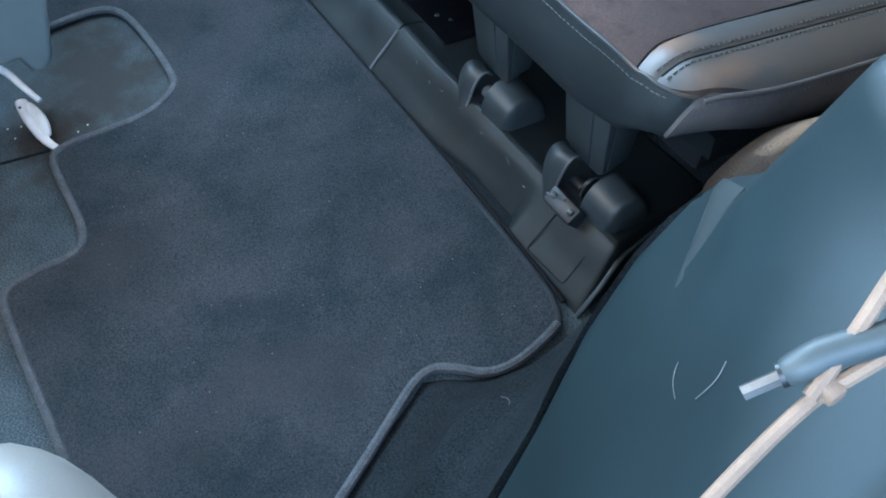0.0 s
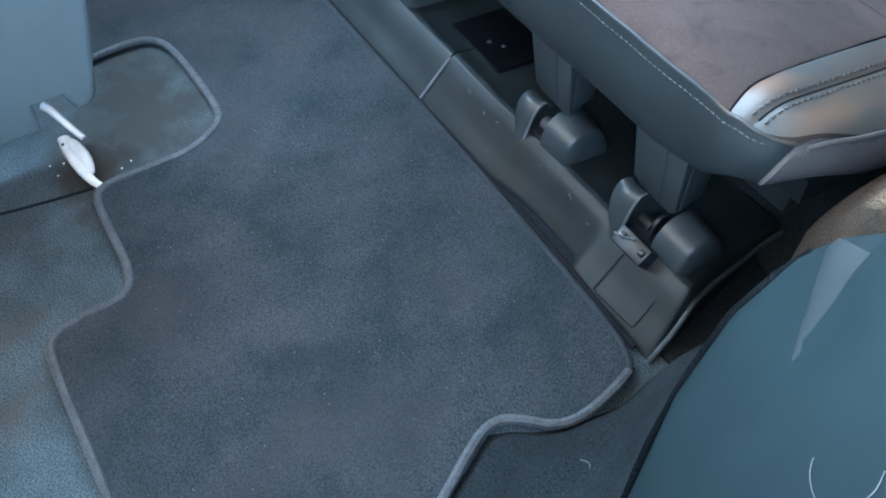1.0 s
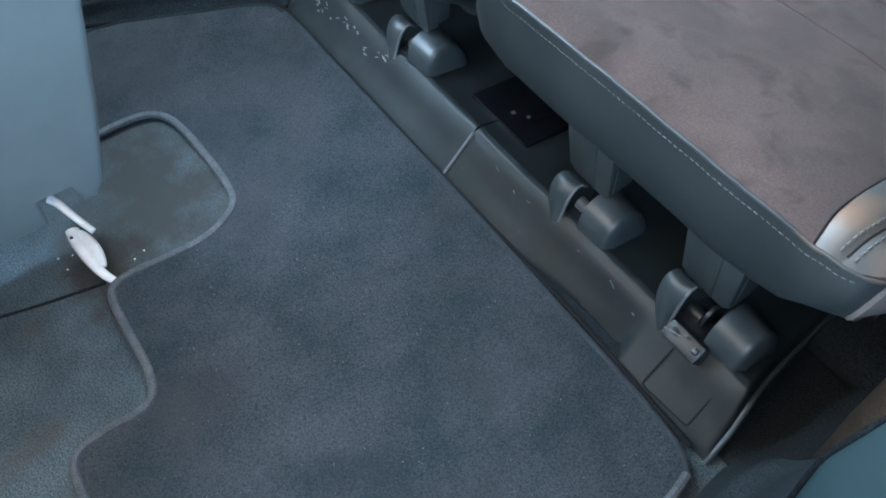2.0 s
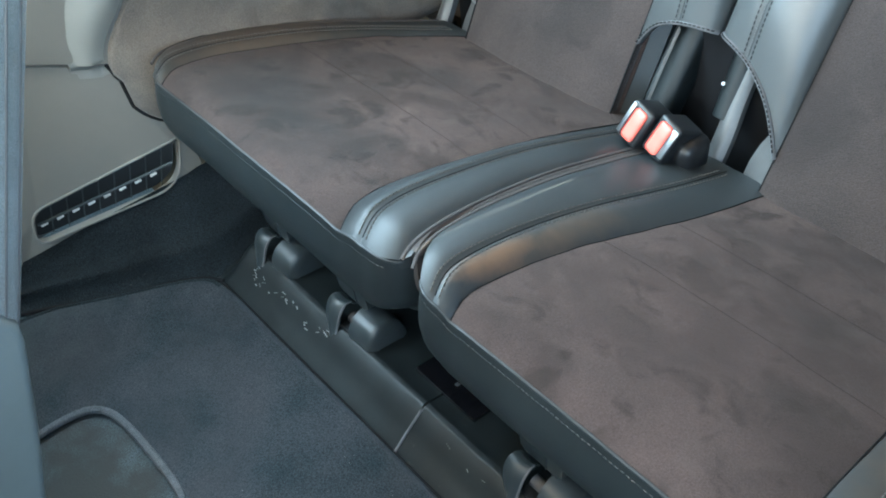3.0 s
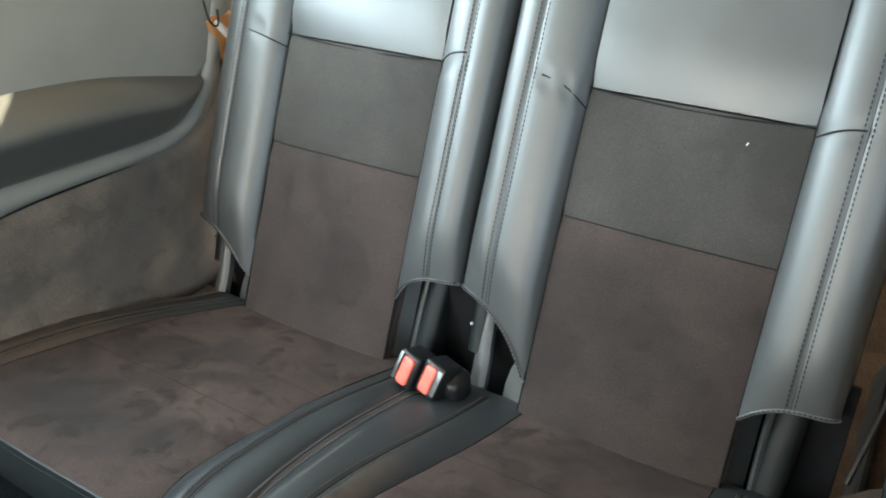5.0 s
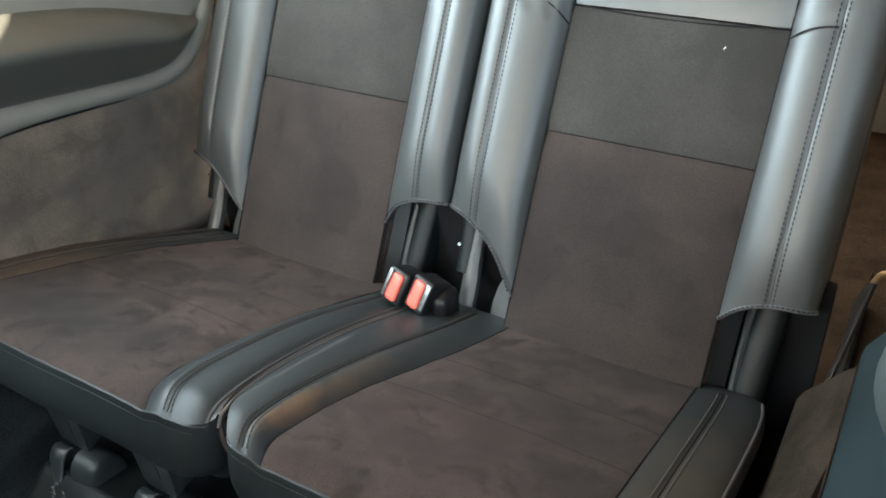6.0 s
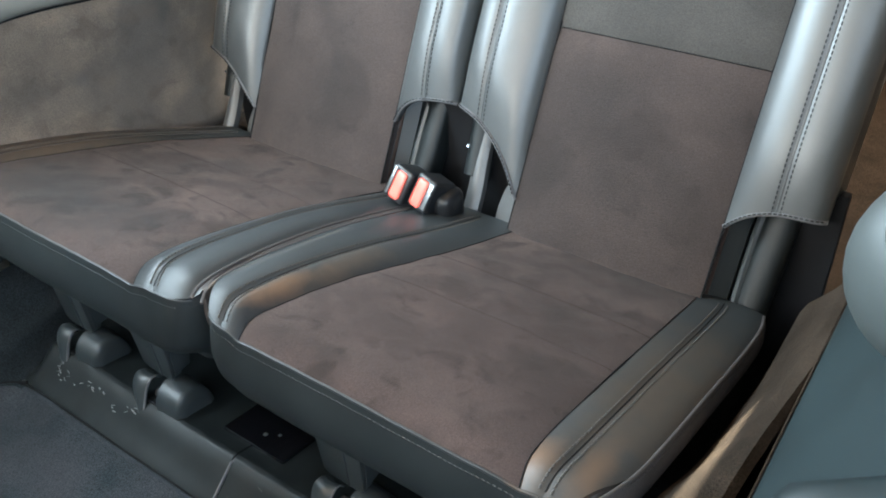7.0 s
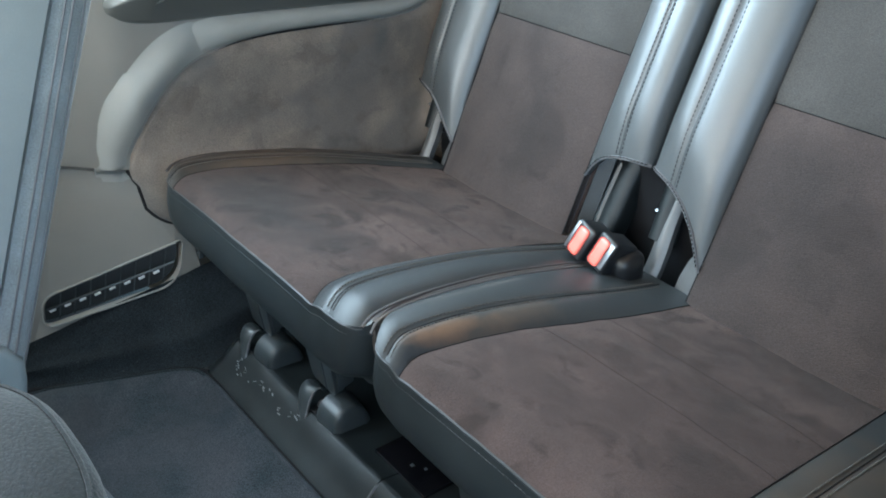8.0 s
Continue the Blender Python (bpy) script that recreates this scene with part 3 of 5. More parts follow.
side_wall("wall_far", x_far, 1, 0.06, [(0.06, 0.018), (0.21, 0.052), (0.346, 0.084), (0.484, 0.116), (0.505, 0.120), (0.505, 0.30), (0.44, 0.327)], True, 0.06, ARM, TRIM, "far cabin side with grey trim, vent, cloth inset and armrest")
wall_near = side_wall("wall_near", x_near, -1, 0.10, [(0.10, 0.10), (0.20, 0.140), (0.263, 0.168), (0.342, 0.187), (0.398, 0.237), (0.425, 0.30), (0.44, 0.327)], False, 0.010, NEAR_TRIM, NEAR_TRIM, "near cabin side with teal moulded trim, darkened for shade, and armrest")


def kick(name, xf, base, top, label):
    """Carpeted slope from the floor up to the trim."""
    side = -1 if xf is x_far else 1

    def fn(u, v):
        y = -0.4 + 1.75 * u
        zt = lerp_table(top, y)
        xb, xt = lerp_table(base, y), xf(max(0.05, y), zt - 0.01)
        s = 1 - (1 - v) ** 1.6
        z = zt * v ** 1.1 + 0.006 * math.sin(9 * y) * v * (1 - v)
        fold = 0.013 * math.exp(-((v - 0.34 - 0.03 * math.sin(11 * y)) / 0.10) ** 2) + 0.003 * noise.noise((y * 22, v * 6, 3.0))
        return (xb + (xt - xb) * s + side * -0.6 * fold, y, z + 0.8 * fold)
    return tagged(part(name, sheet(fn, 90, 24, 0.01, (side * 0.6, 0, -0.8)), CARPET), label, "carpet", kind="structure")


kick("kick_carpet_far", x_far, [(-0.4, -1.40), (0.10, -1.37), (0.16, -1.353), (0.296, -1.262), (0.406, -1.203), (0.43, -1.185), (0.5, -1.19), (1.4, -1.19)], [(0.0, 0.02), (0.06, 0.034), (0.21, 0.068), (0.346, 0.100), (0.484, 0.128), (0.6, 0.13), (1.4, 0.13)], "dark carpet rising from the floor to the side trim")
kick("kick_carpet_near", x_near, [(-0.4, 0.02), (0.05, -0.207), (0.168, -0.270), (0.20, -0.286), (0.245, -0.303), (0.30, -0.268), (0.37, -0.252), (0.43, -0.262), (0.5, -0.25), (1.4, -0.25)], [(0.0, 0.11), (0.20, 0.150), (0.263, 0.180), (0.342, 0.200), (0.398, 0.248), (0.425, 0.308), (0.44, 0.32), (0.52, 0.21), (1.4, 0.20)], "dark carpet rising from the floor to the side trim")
# dark line where mat and kick carpet meet
tagged(part("carpet_joint", tube(smooth_path([(-1.40, 0.09, 0.006), (-1.353, 0.158, 0.006), (-1.265, 0.298, 0.006), (-1.212, 0.402, 0.006), (-1.172, 0.430, 0.006)], 2), 0.004, 6), SEAM_AND_SHADE), "dark seam between mat and side carpet", "trim", kind="structure")
# screw head on the far kick carpet, beside the vent
sc = thing("screw_cover", "small dark plastic screw cover on the side trim", "screw cover", at=(x_far(0.512, 0.15) + 0.006, 0.512, 0.15))
part("cap", move(box(-0.004, 0.004, -0.008, 0.008, -0.008, 0.008, 0.0035, 3), Matrix.Identity(4)), CAP, sc)

# ---- cabin shell: roof, window walls, tailgate ----
slab("ceiling", -1.55, 0.25, -1.2, 2.1, 1.30, 1.34, CEILING, "beige cloth headliner")
for nm, x0, x1 in (("wall_outer_far", -1.56, -1.50), ("wall_outer_near", 0.12, 0.18)):
    y0 = -1.2 if x0 < -1 else 0.62
    slab(nm, x0, x1, y0, 2.1, -0.05, 0.80, LINER, "plain inner body side", "wall")
slab("pillar_far_front", -1.56, -1.42, -0.10, 0.02, 0.80, 1.30, LINER, "pale roof pillar trim", "pillar")
slab("pillar_far_rear", -1.56, -1.40, 1.40, 1.60, 0.80, 1.30, LINER, "pale roof pillar trim", "pillar")
# brown pillar, set wide to block the low sun from the folded seat
slab("pillar_near_rear", -0.16, -0.01, 1.44, 1.60, 0.62, 1.30, CARGO, "brown rear pillar trim", "pillar")
# unseen slab, added to cut the sun patch on the far armrest
slab("sun_block_far", -1.50, -1.22, 1.45, 1.55, 0.14, 0.955, LINER, "unseen slab added to bound the sun patch on the armrest", "wall")
slab("tailgate_wall", -1.56, 0.18, 2.04, 2.1, -0.05, 0.85, LINER, "plain inner tailgate", "wall")
# unseen wall, added to keep low windscreen light off aprons and floor
slab("front_light_block", -1.56, 0.18, -0.70, -0.64, -0.05, 0.95, CARPET, "unseen dark wall added to block low windscreen light", "wall")

# ---- cargo floor and ledges behind and beside the third row ----
slab("cargo_floor", -1.5, 0.12, 1.054, 2.05, 0.10, 0.14, DUSTY, "dusty brown carpeted cargo floor")
# added dark strip gives the rail notch its shade
slab("rail_notch_shade", -0.70, -0.36, 0.4245, 0.458, 0.0005, 0.0045, CARPET, "carpet strip darkened for the shade in the rail notch", "floor", 0.001)
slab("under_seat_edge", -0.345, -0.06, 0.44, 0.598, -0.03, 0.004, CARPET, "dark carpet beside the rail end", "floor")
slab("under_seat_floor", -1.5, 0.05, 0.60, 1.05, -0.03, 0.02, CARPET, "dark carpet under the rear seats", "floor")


LEDGE = [(-0.186, 0.03), (-0.182, 0.14), (-0.176, 0.225), (-0.168, 0.252), (-0.154, 0.278), (-0.142, 0.302), (-0.130, 0.328), (-0.112, 0.352)]


def ledge(u, v):
    y = 0.435 + (0.47 + 0.08 * (1 - v)) * u
    k = v * (len(LEDGE) - 1)
    i = min(int(k), len(LEDGE) - 2)
    f = k - i
    x, z = (LEDGE[i][c] + (LEDGE[i + 1][c] - LEDGE[i][c]) * f for c in (0, 1))
    nose = math.sqrt(max(0.0, 1 - (1 - min(1.0, (y - 0.435) / 0.05)) ** 2))
    lobe = math.exp(-((y - 0.52) / 0.085) ** 2)
    x = x - 0.026 * (1 - smooth01(0.52, 0.86, y))
    return (-0.10 + (x + 0.10) * (0.35 + 0.65 * nose), y, z * (0.75 + 0.25 * nose) * (1 + 0.38 * lobe * (1 - v)))


tagged(part("side_ledge", sheet(ledge, 50, 21, 0.01, (0.8, 0, -0.6)), DUSTY), "dusty brown carpeted wheel arch beside the rear seat", "ledge", kind="structure")


# ---- seat rail and hinges ----
RAIL_FACE = [(0.424, 0.001), (0.430, 0.007), (0.452, 0.024), (0.476, 0.046), (0.486, 0.053), (0.493, 0.0535), (0.500, 0.051), (0.515, 0.0475), (0.56, 0.038), (0.64, 0.026)]
rail = thing("seat_rail_cover", "dark grey plastic cover strip over the rear seat mounts", "rail cover", at=(0, 0, 0))


def rail_end(y):
    """The strip's near end runs slightly aslant."""
    return lerp_table([(0.41, -0.275), (0.458, -0.281), (0.523, -0.297), (0.60, -0.308), (0.66, -0.314)], y)


def rail_fn(x0, x1):
    def fn(u, v):
        k = v * (len(RAIL_FACE) - 1)
        i = min(int(k), len(RAIL_FACE) - 2)
        (ya, za), (yb, zb) = RAIL_FACE[i], RAIL_FACE[i + 1]
        f = k - i
        y, z = ya + (yb - ya) * f, za + (zb - za) * f
        x = x0 + ((x1 if x1 is not None else rail_end(y)) - x0) * u
        # the lower edge steps back from the mat, then juts out again before the access panel
        notch = 0.020 * smooth01(-0.64, -0.45, x) * (1 - smooth01(-0.428, -0.408, x))
        y += notch * max(0.0, 1 - k / 3)
        hump = 0.012 * smooth01(-0.42, -0.33, x) + 0.004 * math.sin(x * 40) * 0.3
        end = smooth01(-1.16, -1.19, x)
        if x1 is None:
            d = rail_end(y) - x
            hump -= 0.025 * max(0.0, 1 - d / 0.008) ** 2
        z += 0.0012 * noise.noise((x * 30, y * 30, 2.0))
        return (x, y, max(0.001, z * (1 + hump * 12) * (1 - 0.85 * end)))
    return fn


part("strip", sheet(rail_fn(-1.195, -0.7465), 60, 27, 0.006, (0, 0.5, -0.8)), RAIL, rail)
near_strip = rail_fn(-0.7435, None)
part("strip", sheet(near_strip, 160, 36, 0.006, (0, 0.5, -0.8)), RAIL, rail)
part("end_lip", tube([Vector(near_strip(1.0, v)) + Vector((0.002, 0, -0.001)) for v in [i / 30 for i in range(31)]], 0.0032, 8), CAP, rail, "rounded grey end of the strip")
part("end_skirt", sheet(lambda u, v: (lambda p: (p[0] + 0.004, p[1], p[2] * (1 - v)))(near_strip(1.0, u)), 20, 3, 0.003, (-1, 0, 0)), BLACK, rail)
panel = [Vector(p) for p in ((-0.376, 0.4295, 0.0085), (-0.312, 0.4325, 0.0105), (-0.315, 0.482, 0.0555), (-0.376, 0.474, 0.0475))]
square = []
for k in range(4):
    prev, here, after = panel[k - 1], panel[k], panel[(k + 1) % 4]
    square += [here.lerp(prev, 0.10), here.lerp(prev, 0.03).lerp(here.lerp(after, 0.03), 0.5), here.lerp(after, 0.10)]
part("panel_joint", tube(square, 0.0008, 5, True), SEAM_AND_SHADE, rail, "joint of a square access panel")
# dark cord laid in for the shadow of the mat's edge
part("mat_edge_shadow", tube(smooth_path([(-1.17, 0.4265, 0.007), (-0.72, 0.4275, 0.007), (-0.56, 0.4285, 0.007), (-0.42, 0.4275, 0.007), (-0.37, 0.4245, 0.007), (-0.295, 0.4215, 0.007)], 2), 0.0032, 6), SEAM_AND_SHADE, rail, "dark cord standing in for the shadow along the mat")
marks = random.Random(11)
for k in range(34):
    sx, f = (marks.uniform(-1.14, -0.94) if k < 28 else marks.uniform(-0.70, -0.40)), marks.uniform(0.1, 0.9)
    sy, sz, sa, sl = 0.452 + 0.024 * f, 0.0255 + 0.022 * f, marks.uniform(-0.7, 0.7), marks.uniform(0.003, 0.011)
    part("scuff", tube([(sx, sy, sz), (sx + sl * math.cos(sa), sy + 0.6 * sl * math.sin(sa), sz + 0.55 * sl * math.sin(sa))], (0.0004 + 0.0006 * (k % 3) / 2) * (1.0 if k < 28 else 0.4), 4), THREAD, rail, "pale scratch")
part("seat_rail_seam", tube([(-0.745, 0.43, 0.009), (-0.745, 0.452, 0.027), (-0.744, 0.478, 0.050), (-0.743, 0.50, 0.048)], 0.0022, 6), HEM, rail, "pale joint between the two strips")
pit = part("wiring_plate", move(box(-0.80, -0.685, 0.515, 0.615, 0.0, 0.010, 0.002), Matrix.Translation((0, 0.565, 0.0335)) @ Matrix.Rotation(-0.17, 4, "X") @ Matrix.Translation((0, -0.565, 0))), GLOSS, rail, "glossy black plate between the mounts")
part("screw", move(box(-0.003, 0.003, -0.003, 0.003, 0, 0.002, 0.0008), Matrix.Translation((-0.742, 0.541, 0.0465))), STEEL, pit)
part("screw", move(box(-0.0025, 0.0025, -0.0025, 0.0025, 0, 0.002, 0.0008), Matrix.Translation((-0.725, 0.552, 0.0445))), STEEL, pit)


def hinge(x, kind, reach):
    """Floor mount of a rear seat: half-round pivot cover, hooked bracket, cross pin and the seat's leg plate."""
    h = thing("seat_mount", "black plastic and steel floor mount under the rear seat", "seat mount", "seat mounts", at=(x, 0.50, 0.035))
    high = 0.052 if kind else 0.047

    def dome(u, v):
        """Half-round hood along x that narrows towards its flat outer face."""
        a = math.pi * (0.02 + 0.96 * v)
        shrink = 1 - 0.10 * u
        lip = 1 - 0.35 * max(0.0, (u - 0.82) / 0.18) ** 2.2
        y = 0.021 - 0.036 * shrink * lip * math.cos(a)
        z = 0.010 - 0.014 * v + (high + 0.006) * shrink * lip * math.sin(a) ** 0.75
        return (reach - 0.046 + 0.046 * u, y, z)
    part("cover", sheet(dome, 18, 26, 0.004, (0, 0.3, -1)), CAP, h, "half-round black pivot cover")
    face = [dome(0.985, k / 26) for k in range(27)]
    bm = bmesh.new()
    rim_a = [bm.verts.new(p) for p in face]
    rim_b = [bm.verts.new((p[0] - 0.005, p[1], p[2])) for p in face]
    bm.faces.new(rim_a)
    bm.faces.new(list(reversed(rim_b)))
    for k in range(27):
        bm.faces.new((rim_a[k], rim_b[k], rim_b[(k + 1) % 27], rim_a[(k + 1) % 27]))
    part("cover_face", bm, CAP, h, "flat half-round end of the cover")
    # pale line paints the glint along the cover's base
    part("cover_base", tube([dome(0.99, 0.0), dome(0.99, 1.0)], 0.0013, 6), HEM, h, "lower edge of the cover, paled for its glint")
    # black box stands in for the shaded recess below the pin
    part("slot", move(box(0.004, reach - 0.040, -0.012, 0.036, -0.004, 0.004, 0.001), Matrix.Translation((0, 0, 0.0165)) @ Matrix.Rotation(-0.16, 4, "X")), BLACK, h)
    tall = 1.18 if kind else 1.0
    hook_y = rounded([(0.0, -0.031), (0.15, -0.024), (0.35, -0.017), (0.6, -0.009), (0.8, 0.003), (0.92, 0.013), (1.0, 0.018)])
    hook_z = rounded([(0.0, -0.004), (0.15, 0.006), (0.35, 0.022), (0.6, 0.042), (0.8, 0.054), (0.92, 0.052), (1.0, 0.042)])
    left = rounded([(0.0, 0.002), (0.2, -0.010), (0.4, -0.022), (0.7, -0.026), (0.9, -0.022), (1.0, -0.014)])

    def hook(u, v):
        a = lerp_table(left, v)
        bow = 0.004 * math.sin(math.pi * u)
        return (a + (0.006 - a) * u, lerp_table(hook_y, v) - bow, lerp_table(hook_z, v) * tall + bow * 0.4)
    part("hook_bracket", sheet(hook, 8, 24, 0.0035, (0, 1, -0.4)), CAP, h, "grey hooked bracket")
    part("hook_rim", tube([hook(1.0, i / 20) for i in range(19)], lambda t: 0.0022 - 0.0008 * t, 6), HEM, h, "pale rim of the bracket")
    part("foot", tube([(0.006, -0.031, -0.003), (-0.006, -0.036, -0.006)], lambda t: 0.0022 - 0.0014 * t, 6), HEM, h)
    part("bracket_cheek", prism([(-0.018, 0.010), (-0.014, 0.045), (-0.009, 0.060), (0.000, 0.066), (0.009, 0.060), (0.010, 0.040), (0.004, 0.016), (0.016, -0.012)], lambda a, b: (0.026, a + 0.016, b * 0.62 + 0.002), (0.005, 0, 0), 0.0015), BLACK, h)
    part("pin", tube([(0.006, 0.010, 0.022), (0.024, 0.010, 0.022)], 0.0085, 12), HEM if kind == 0 else BLACK, h, "grey cross pin")
    part("clip", prism([(-0.016, 0.0), (-0.006, 0.012), (0.004, 0.010), (0.0, -0.004)], lambda a, b: (0.010, a, b), (0.014, 0, 0), 0.001), BLACK, h)
    if kind:
        block = part("latch_block", move(box(-0.024, 0.022, -0.011, 0.011, -0.014, 0.014, 0.003), Matrix.Translation((0.036, -0.024, 0.026)) @ Matrix.Rotation(0.6, 4, "X")), BLACK, h, "broken glossy black latch block")
        part("block_shell", tube(smooth_path([(0.012, -0.034, 0.036), (0.020, -0.036, 0.041), (0.036, -0.028, 0.044)], 2), 0.0014, 6), HEM, block, "torn pale edge")
        for bx in (0.022, 0.052):
            part("bolt", move(box(-0.0032, 0.0032, -0.0032, 0.0032, -0.0032, 0.0032, 0.0012), Matrix.Translation((bx, -0.032, 0.041))), STEEL, block)
    leg = [(-0.022, 0.064), (-0.012, 0.056), (0.036, 0.054), (0.044, 0.062), (0.054, 0.185), (-0.024, 0.185)]
    part("leg_plate", prism(leg, lambda a, b: (a, 0.016 - 0.06 * (b - 0.05), b), (0, 0.018, 0), 0.003), CAP, h, "flat dark seat leg")
    part("leg_ridge", tube([(0.020, 0.0155, 0.058), (0.026, 0.0085, 0.175)], 0.0016, 6), CAP, h, "pressed ridge of the leg")
    part("leg_flange", prism([(0.0, 0.066), (0.028, 0.07), (0.045, 0.18), (0.0, 0.185)], lambda a, b: (0.040 + 0.07 * (b - 0.05), 0.020 + a, b), (0.005, 0, 0), 0.0015), CAP, h)
    return h


for hx, k, reach in ((-1.120, 0, 0.072), (-0.933, 0, 0.076), (-0.580, 0, 0.076), (-0.402, 1, 0.092)):
    hinge(hx, k, reach)

slab("cargo_side_panel", -0.080, -0.045, 0.934, 2.04, 0.10, 0.82, CARGO, "dusty brown cargo side lining", "wall")

tagged(part("floor_joint", tube(smooth_path([(-0.94, -0.20, 0.0005), (-0.906, -0.109, 0.0005), (-0.889, -0.052, 0.0005), (-0.874, 0.006, 0.0005)], 2), 0.0022, 6), CARPET), "dark joint in the floor carpet", "trim", kind="structure")


def horn(u, v):
    """Slim raised facet of the near trim that widens along the crease and ends above the wheel arch."""
    y = 0.334 + (0.434 - 0.022 * u - 0.334) * v
    z = 0.330 + (0.345 + 0.040 * u - 0.330) * v
    lift = 0.0025 * v - 0.002 * (1 - v) + 0.005 * math.sin(math.pi * u) * v
    return (x_near(min(y, 0.424), z) - lift, y, z)


part("trim_end", sheet(horn, 10, 24, 0.005, (0.8, 0.4, -0.3)), FACET, wall_near, "narrow facet of the trim, paled for its highlight")


# ---- third-row seats ----
FRONT, REAR = 0.467, 0.955


# cross-section of a bolster from its outer edge to the suede: two rolls parted by the sewn seam
ROLLS = rounded([(0.0, 0.74), (0.10, 0.93), (0.28, 1.02), (0.46, 0.97), (0.57, 0.80), (0.60, 0.70), (0.63, 0.78), (0.72, 0.86), (0.84, 0.62), (0.94, 0.28), (1.0, 0.0)])


def seat_cushion(seat, xl, xr, al, ar, hl, hr, cut=0.0, belly=0.008):
    """xl, xr, al, ar: outer and suede limits as (y, x) tables; hl, hr: bolster heights."""
    xl, xr, al, ar = (rounded(t, 3) for t in (xl, xr, al, ar))

    def base(y):
        f = max(0.0, 1 - (y - FRONT) / 0.035)
        return 0.476 - 0.279 * y - 0.012 * f * f

    def corner(x, y):
        """The front line rounds back at both outer corners."""
        a, b = lerp_table(xl, y), lerp_table(xr, y)
        d = min(x - a, b - x)
        r = 0.035
        return 0.0 if d > r else 0.030 * (1 - math.sqrt(max(0.0, 1 - ((r - d) / r) ** 2)))

    def swell(y):
        return (0.45 + 0.55 * smooth01(FRONT - 0.015, 0.515, y)) * (1 - 0.80 * smooth01(0.70, 0.95, y))

    def z_top(x, y):
        a, b, p, q = (lerp_table(t, y) for t in (xl, xr, al, ar))
        z = base(y)
        if x < p:
            s = max(0.0, (x - a) / (p - a))
            z += hl * swell(y) * lerp_table(ROLLS, s) - 0.004 * (1 - s) ** 8
        elif x > q:
            s = max(0.0, (b - x) / (b - q))
            z += hr * swell(y) * lerp_table(ROLLS, s) - 0.004 * (1 - s) ** 8
        else:
            s = (x - p) / (q - p)
            z += 0.007 * math.sin(math.pi * s) ** 0.5 * swell(y)
            z += 0.0016 * noise.noise((x * 16, y * 16, 1.3)) + 0.0010 * noise.noise((x * 40, y * 40, 4.1))
        return z

    def panel(lo, hi, ins):
        def fn(u, v):
            y = FRONT + (REAR - FRONT) * v
            x = lerp_table(lo, y) + ins + (lerp_table(hi, y) - lerp_table(lo, y) - 2 * ins) * u
            c = corner(x, y) * max(0.0, 1 - v * 6)
            return (x, y + c, z_top(x, y + c))
        return fn

    # suede in three panels, parted by pressed seams
    def suede(v0, v1):
        f = panel(al, ar, 0.0008)
        return lambda u, v: f(u, v0 + (v1 - v0) * v)
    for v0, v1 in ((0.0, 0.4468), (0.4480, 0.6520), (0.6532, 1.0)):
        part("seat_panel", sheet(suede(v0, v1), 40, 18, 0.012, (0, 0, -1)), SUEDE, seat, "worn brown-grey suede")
    across = panel(al, ar, 0.001)
    for v in (0.4474, 0.6526):
        part("panel_seam", tube([Vector(across(i / 40, v)) - Vector((0, 0, 0.0003)) for i in range(41)], 0.0007, 6), SEAM_SUEDE, seat, "sunken sewn seam")
    for lo, hi, side in ((xl, al, 0), (ar, xr, 1)):
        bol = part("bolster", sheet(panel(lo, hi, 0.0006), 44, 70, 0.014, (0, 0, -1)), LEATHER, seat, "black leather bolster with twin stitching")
        mid = []
        for i in range(60):
            y = FRONT + 0.006 + (REAR - FRONT - 0.02) * i / 59
            a, b = lerp_table(lo, y), lerp_table(hi, y)
            x = a + (b - a) * (0.60 if side == 0 else 0.40)
            mid.append((x, y, z_top(x, y) + 0.0002))
        part("seam", tube(mid, 0.0009, 6), SEAM_AND_SHADE, bol)
        for dx in (-0.0060, 0.0060):
            part("stitching", dashes([(x + dx, y, z_top(x + dx, y) + 0.0006) for x, y, z in mid]), DIM_THREAD, bol, "grey thread")
        # cord along the suede edge
        lim = al if side == 0 else ar
        part("edge_seam", tube([(lerp_table(lim, y), y, z_top(lerp_table(lim, y), y) + 0.0005) for y in [FRONT + (REAR - FRONT) * i / 40 for i in range(41)]], 0.0008, 6), SEAM_AND_SHADE, bol)

    # front apron
    def apron(u, v):
        a, b = lerp_table(xl, FRONT), lerp_table(xr, FRONT)
        x = a + (b - a) * u
        zt = z_top(x, FRONT) - 0.001
        zb = 0.200 + 0.03 * (smooth01(0.06, 0.0, x - a) + smooth01(0.06, 0.0, b - x))
        last = smooth01(0.14, 0.0, b - x) if cut else 0.0
        zb += (cut - 0.03) * last if cut else 0.0
        x -= 0.024 * v * last ** 2
        z = zt + (zb - zt) * v
        y = FRONT - 0.012 * math.sin(math.pi * min(1.0, v * 1.15)) + 0.045 * smooth01(0.55, 1.0, v) + corner(x, FRONT) * (1 + 0.4 * v)
        y += 0.0015 * math.sin(26 * x) * v
        return (x, y, z)
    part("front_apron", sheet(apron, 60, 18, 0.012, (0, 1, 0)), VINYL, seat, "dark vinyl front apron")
    rimline = []
    for i in range(61):
        x = lerp_table(xl, FRONT) + (lerp_table(xr, FRONT) - lerp_table(xl, FRONT)) * i / 60
        rimline.append((x, FRONT + corner(x, FRONT) - 0.001, z_top(x, FRONT) - 0.0005))
    part("apron_stitching", dashes([Vector(apron(0.03 + 0.94 * i / 120, 0.075)) + Vector((0, -0.0004, 0)) for i in range(121)], 0.0036, 0.0024, 0.0006), VINYL, seat, "dark thread along the front edge")
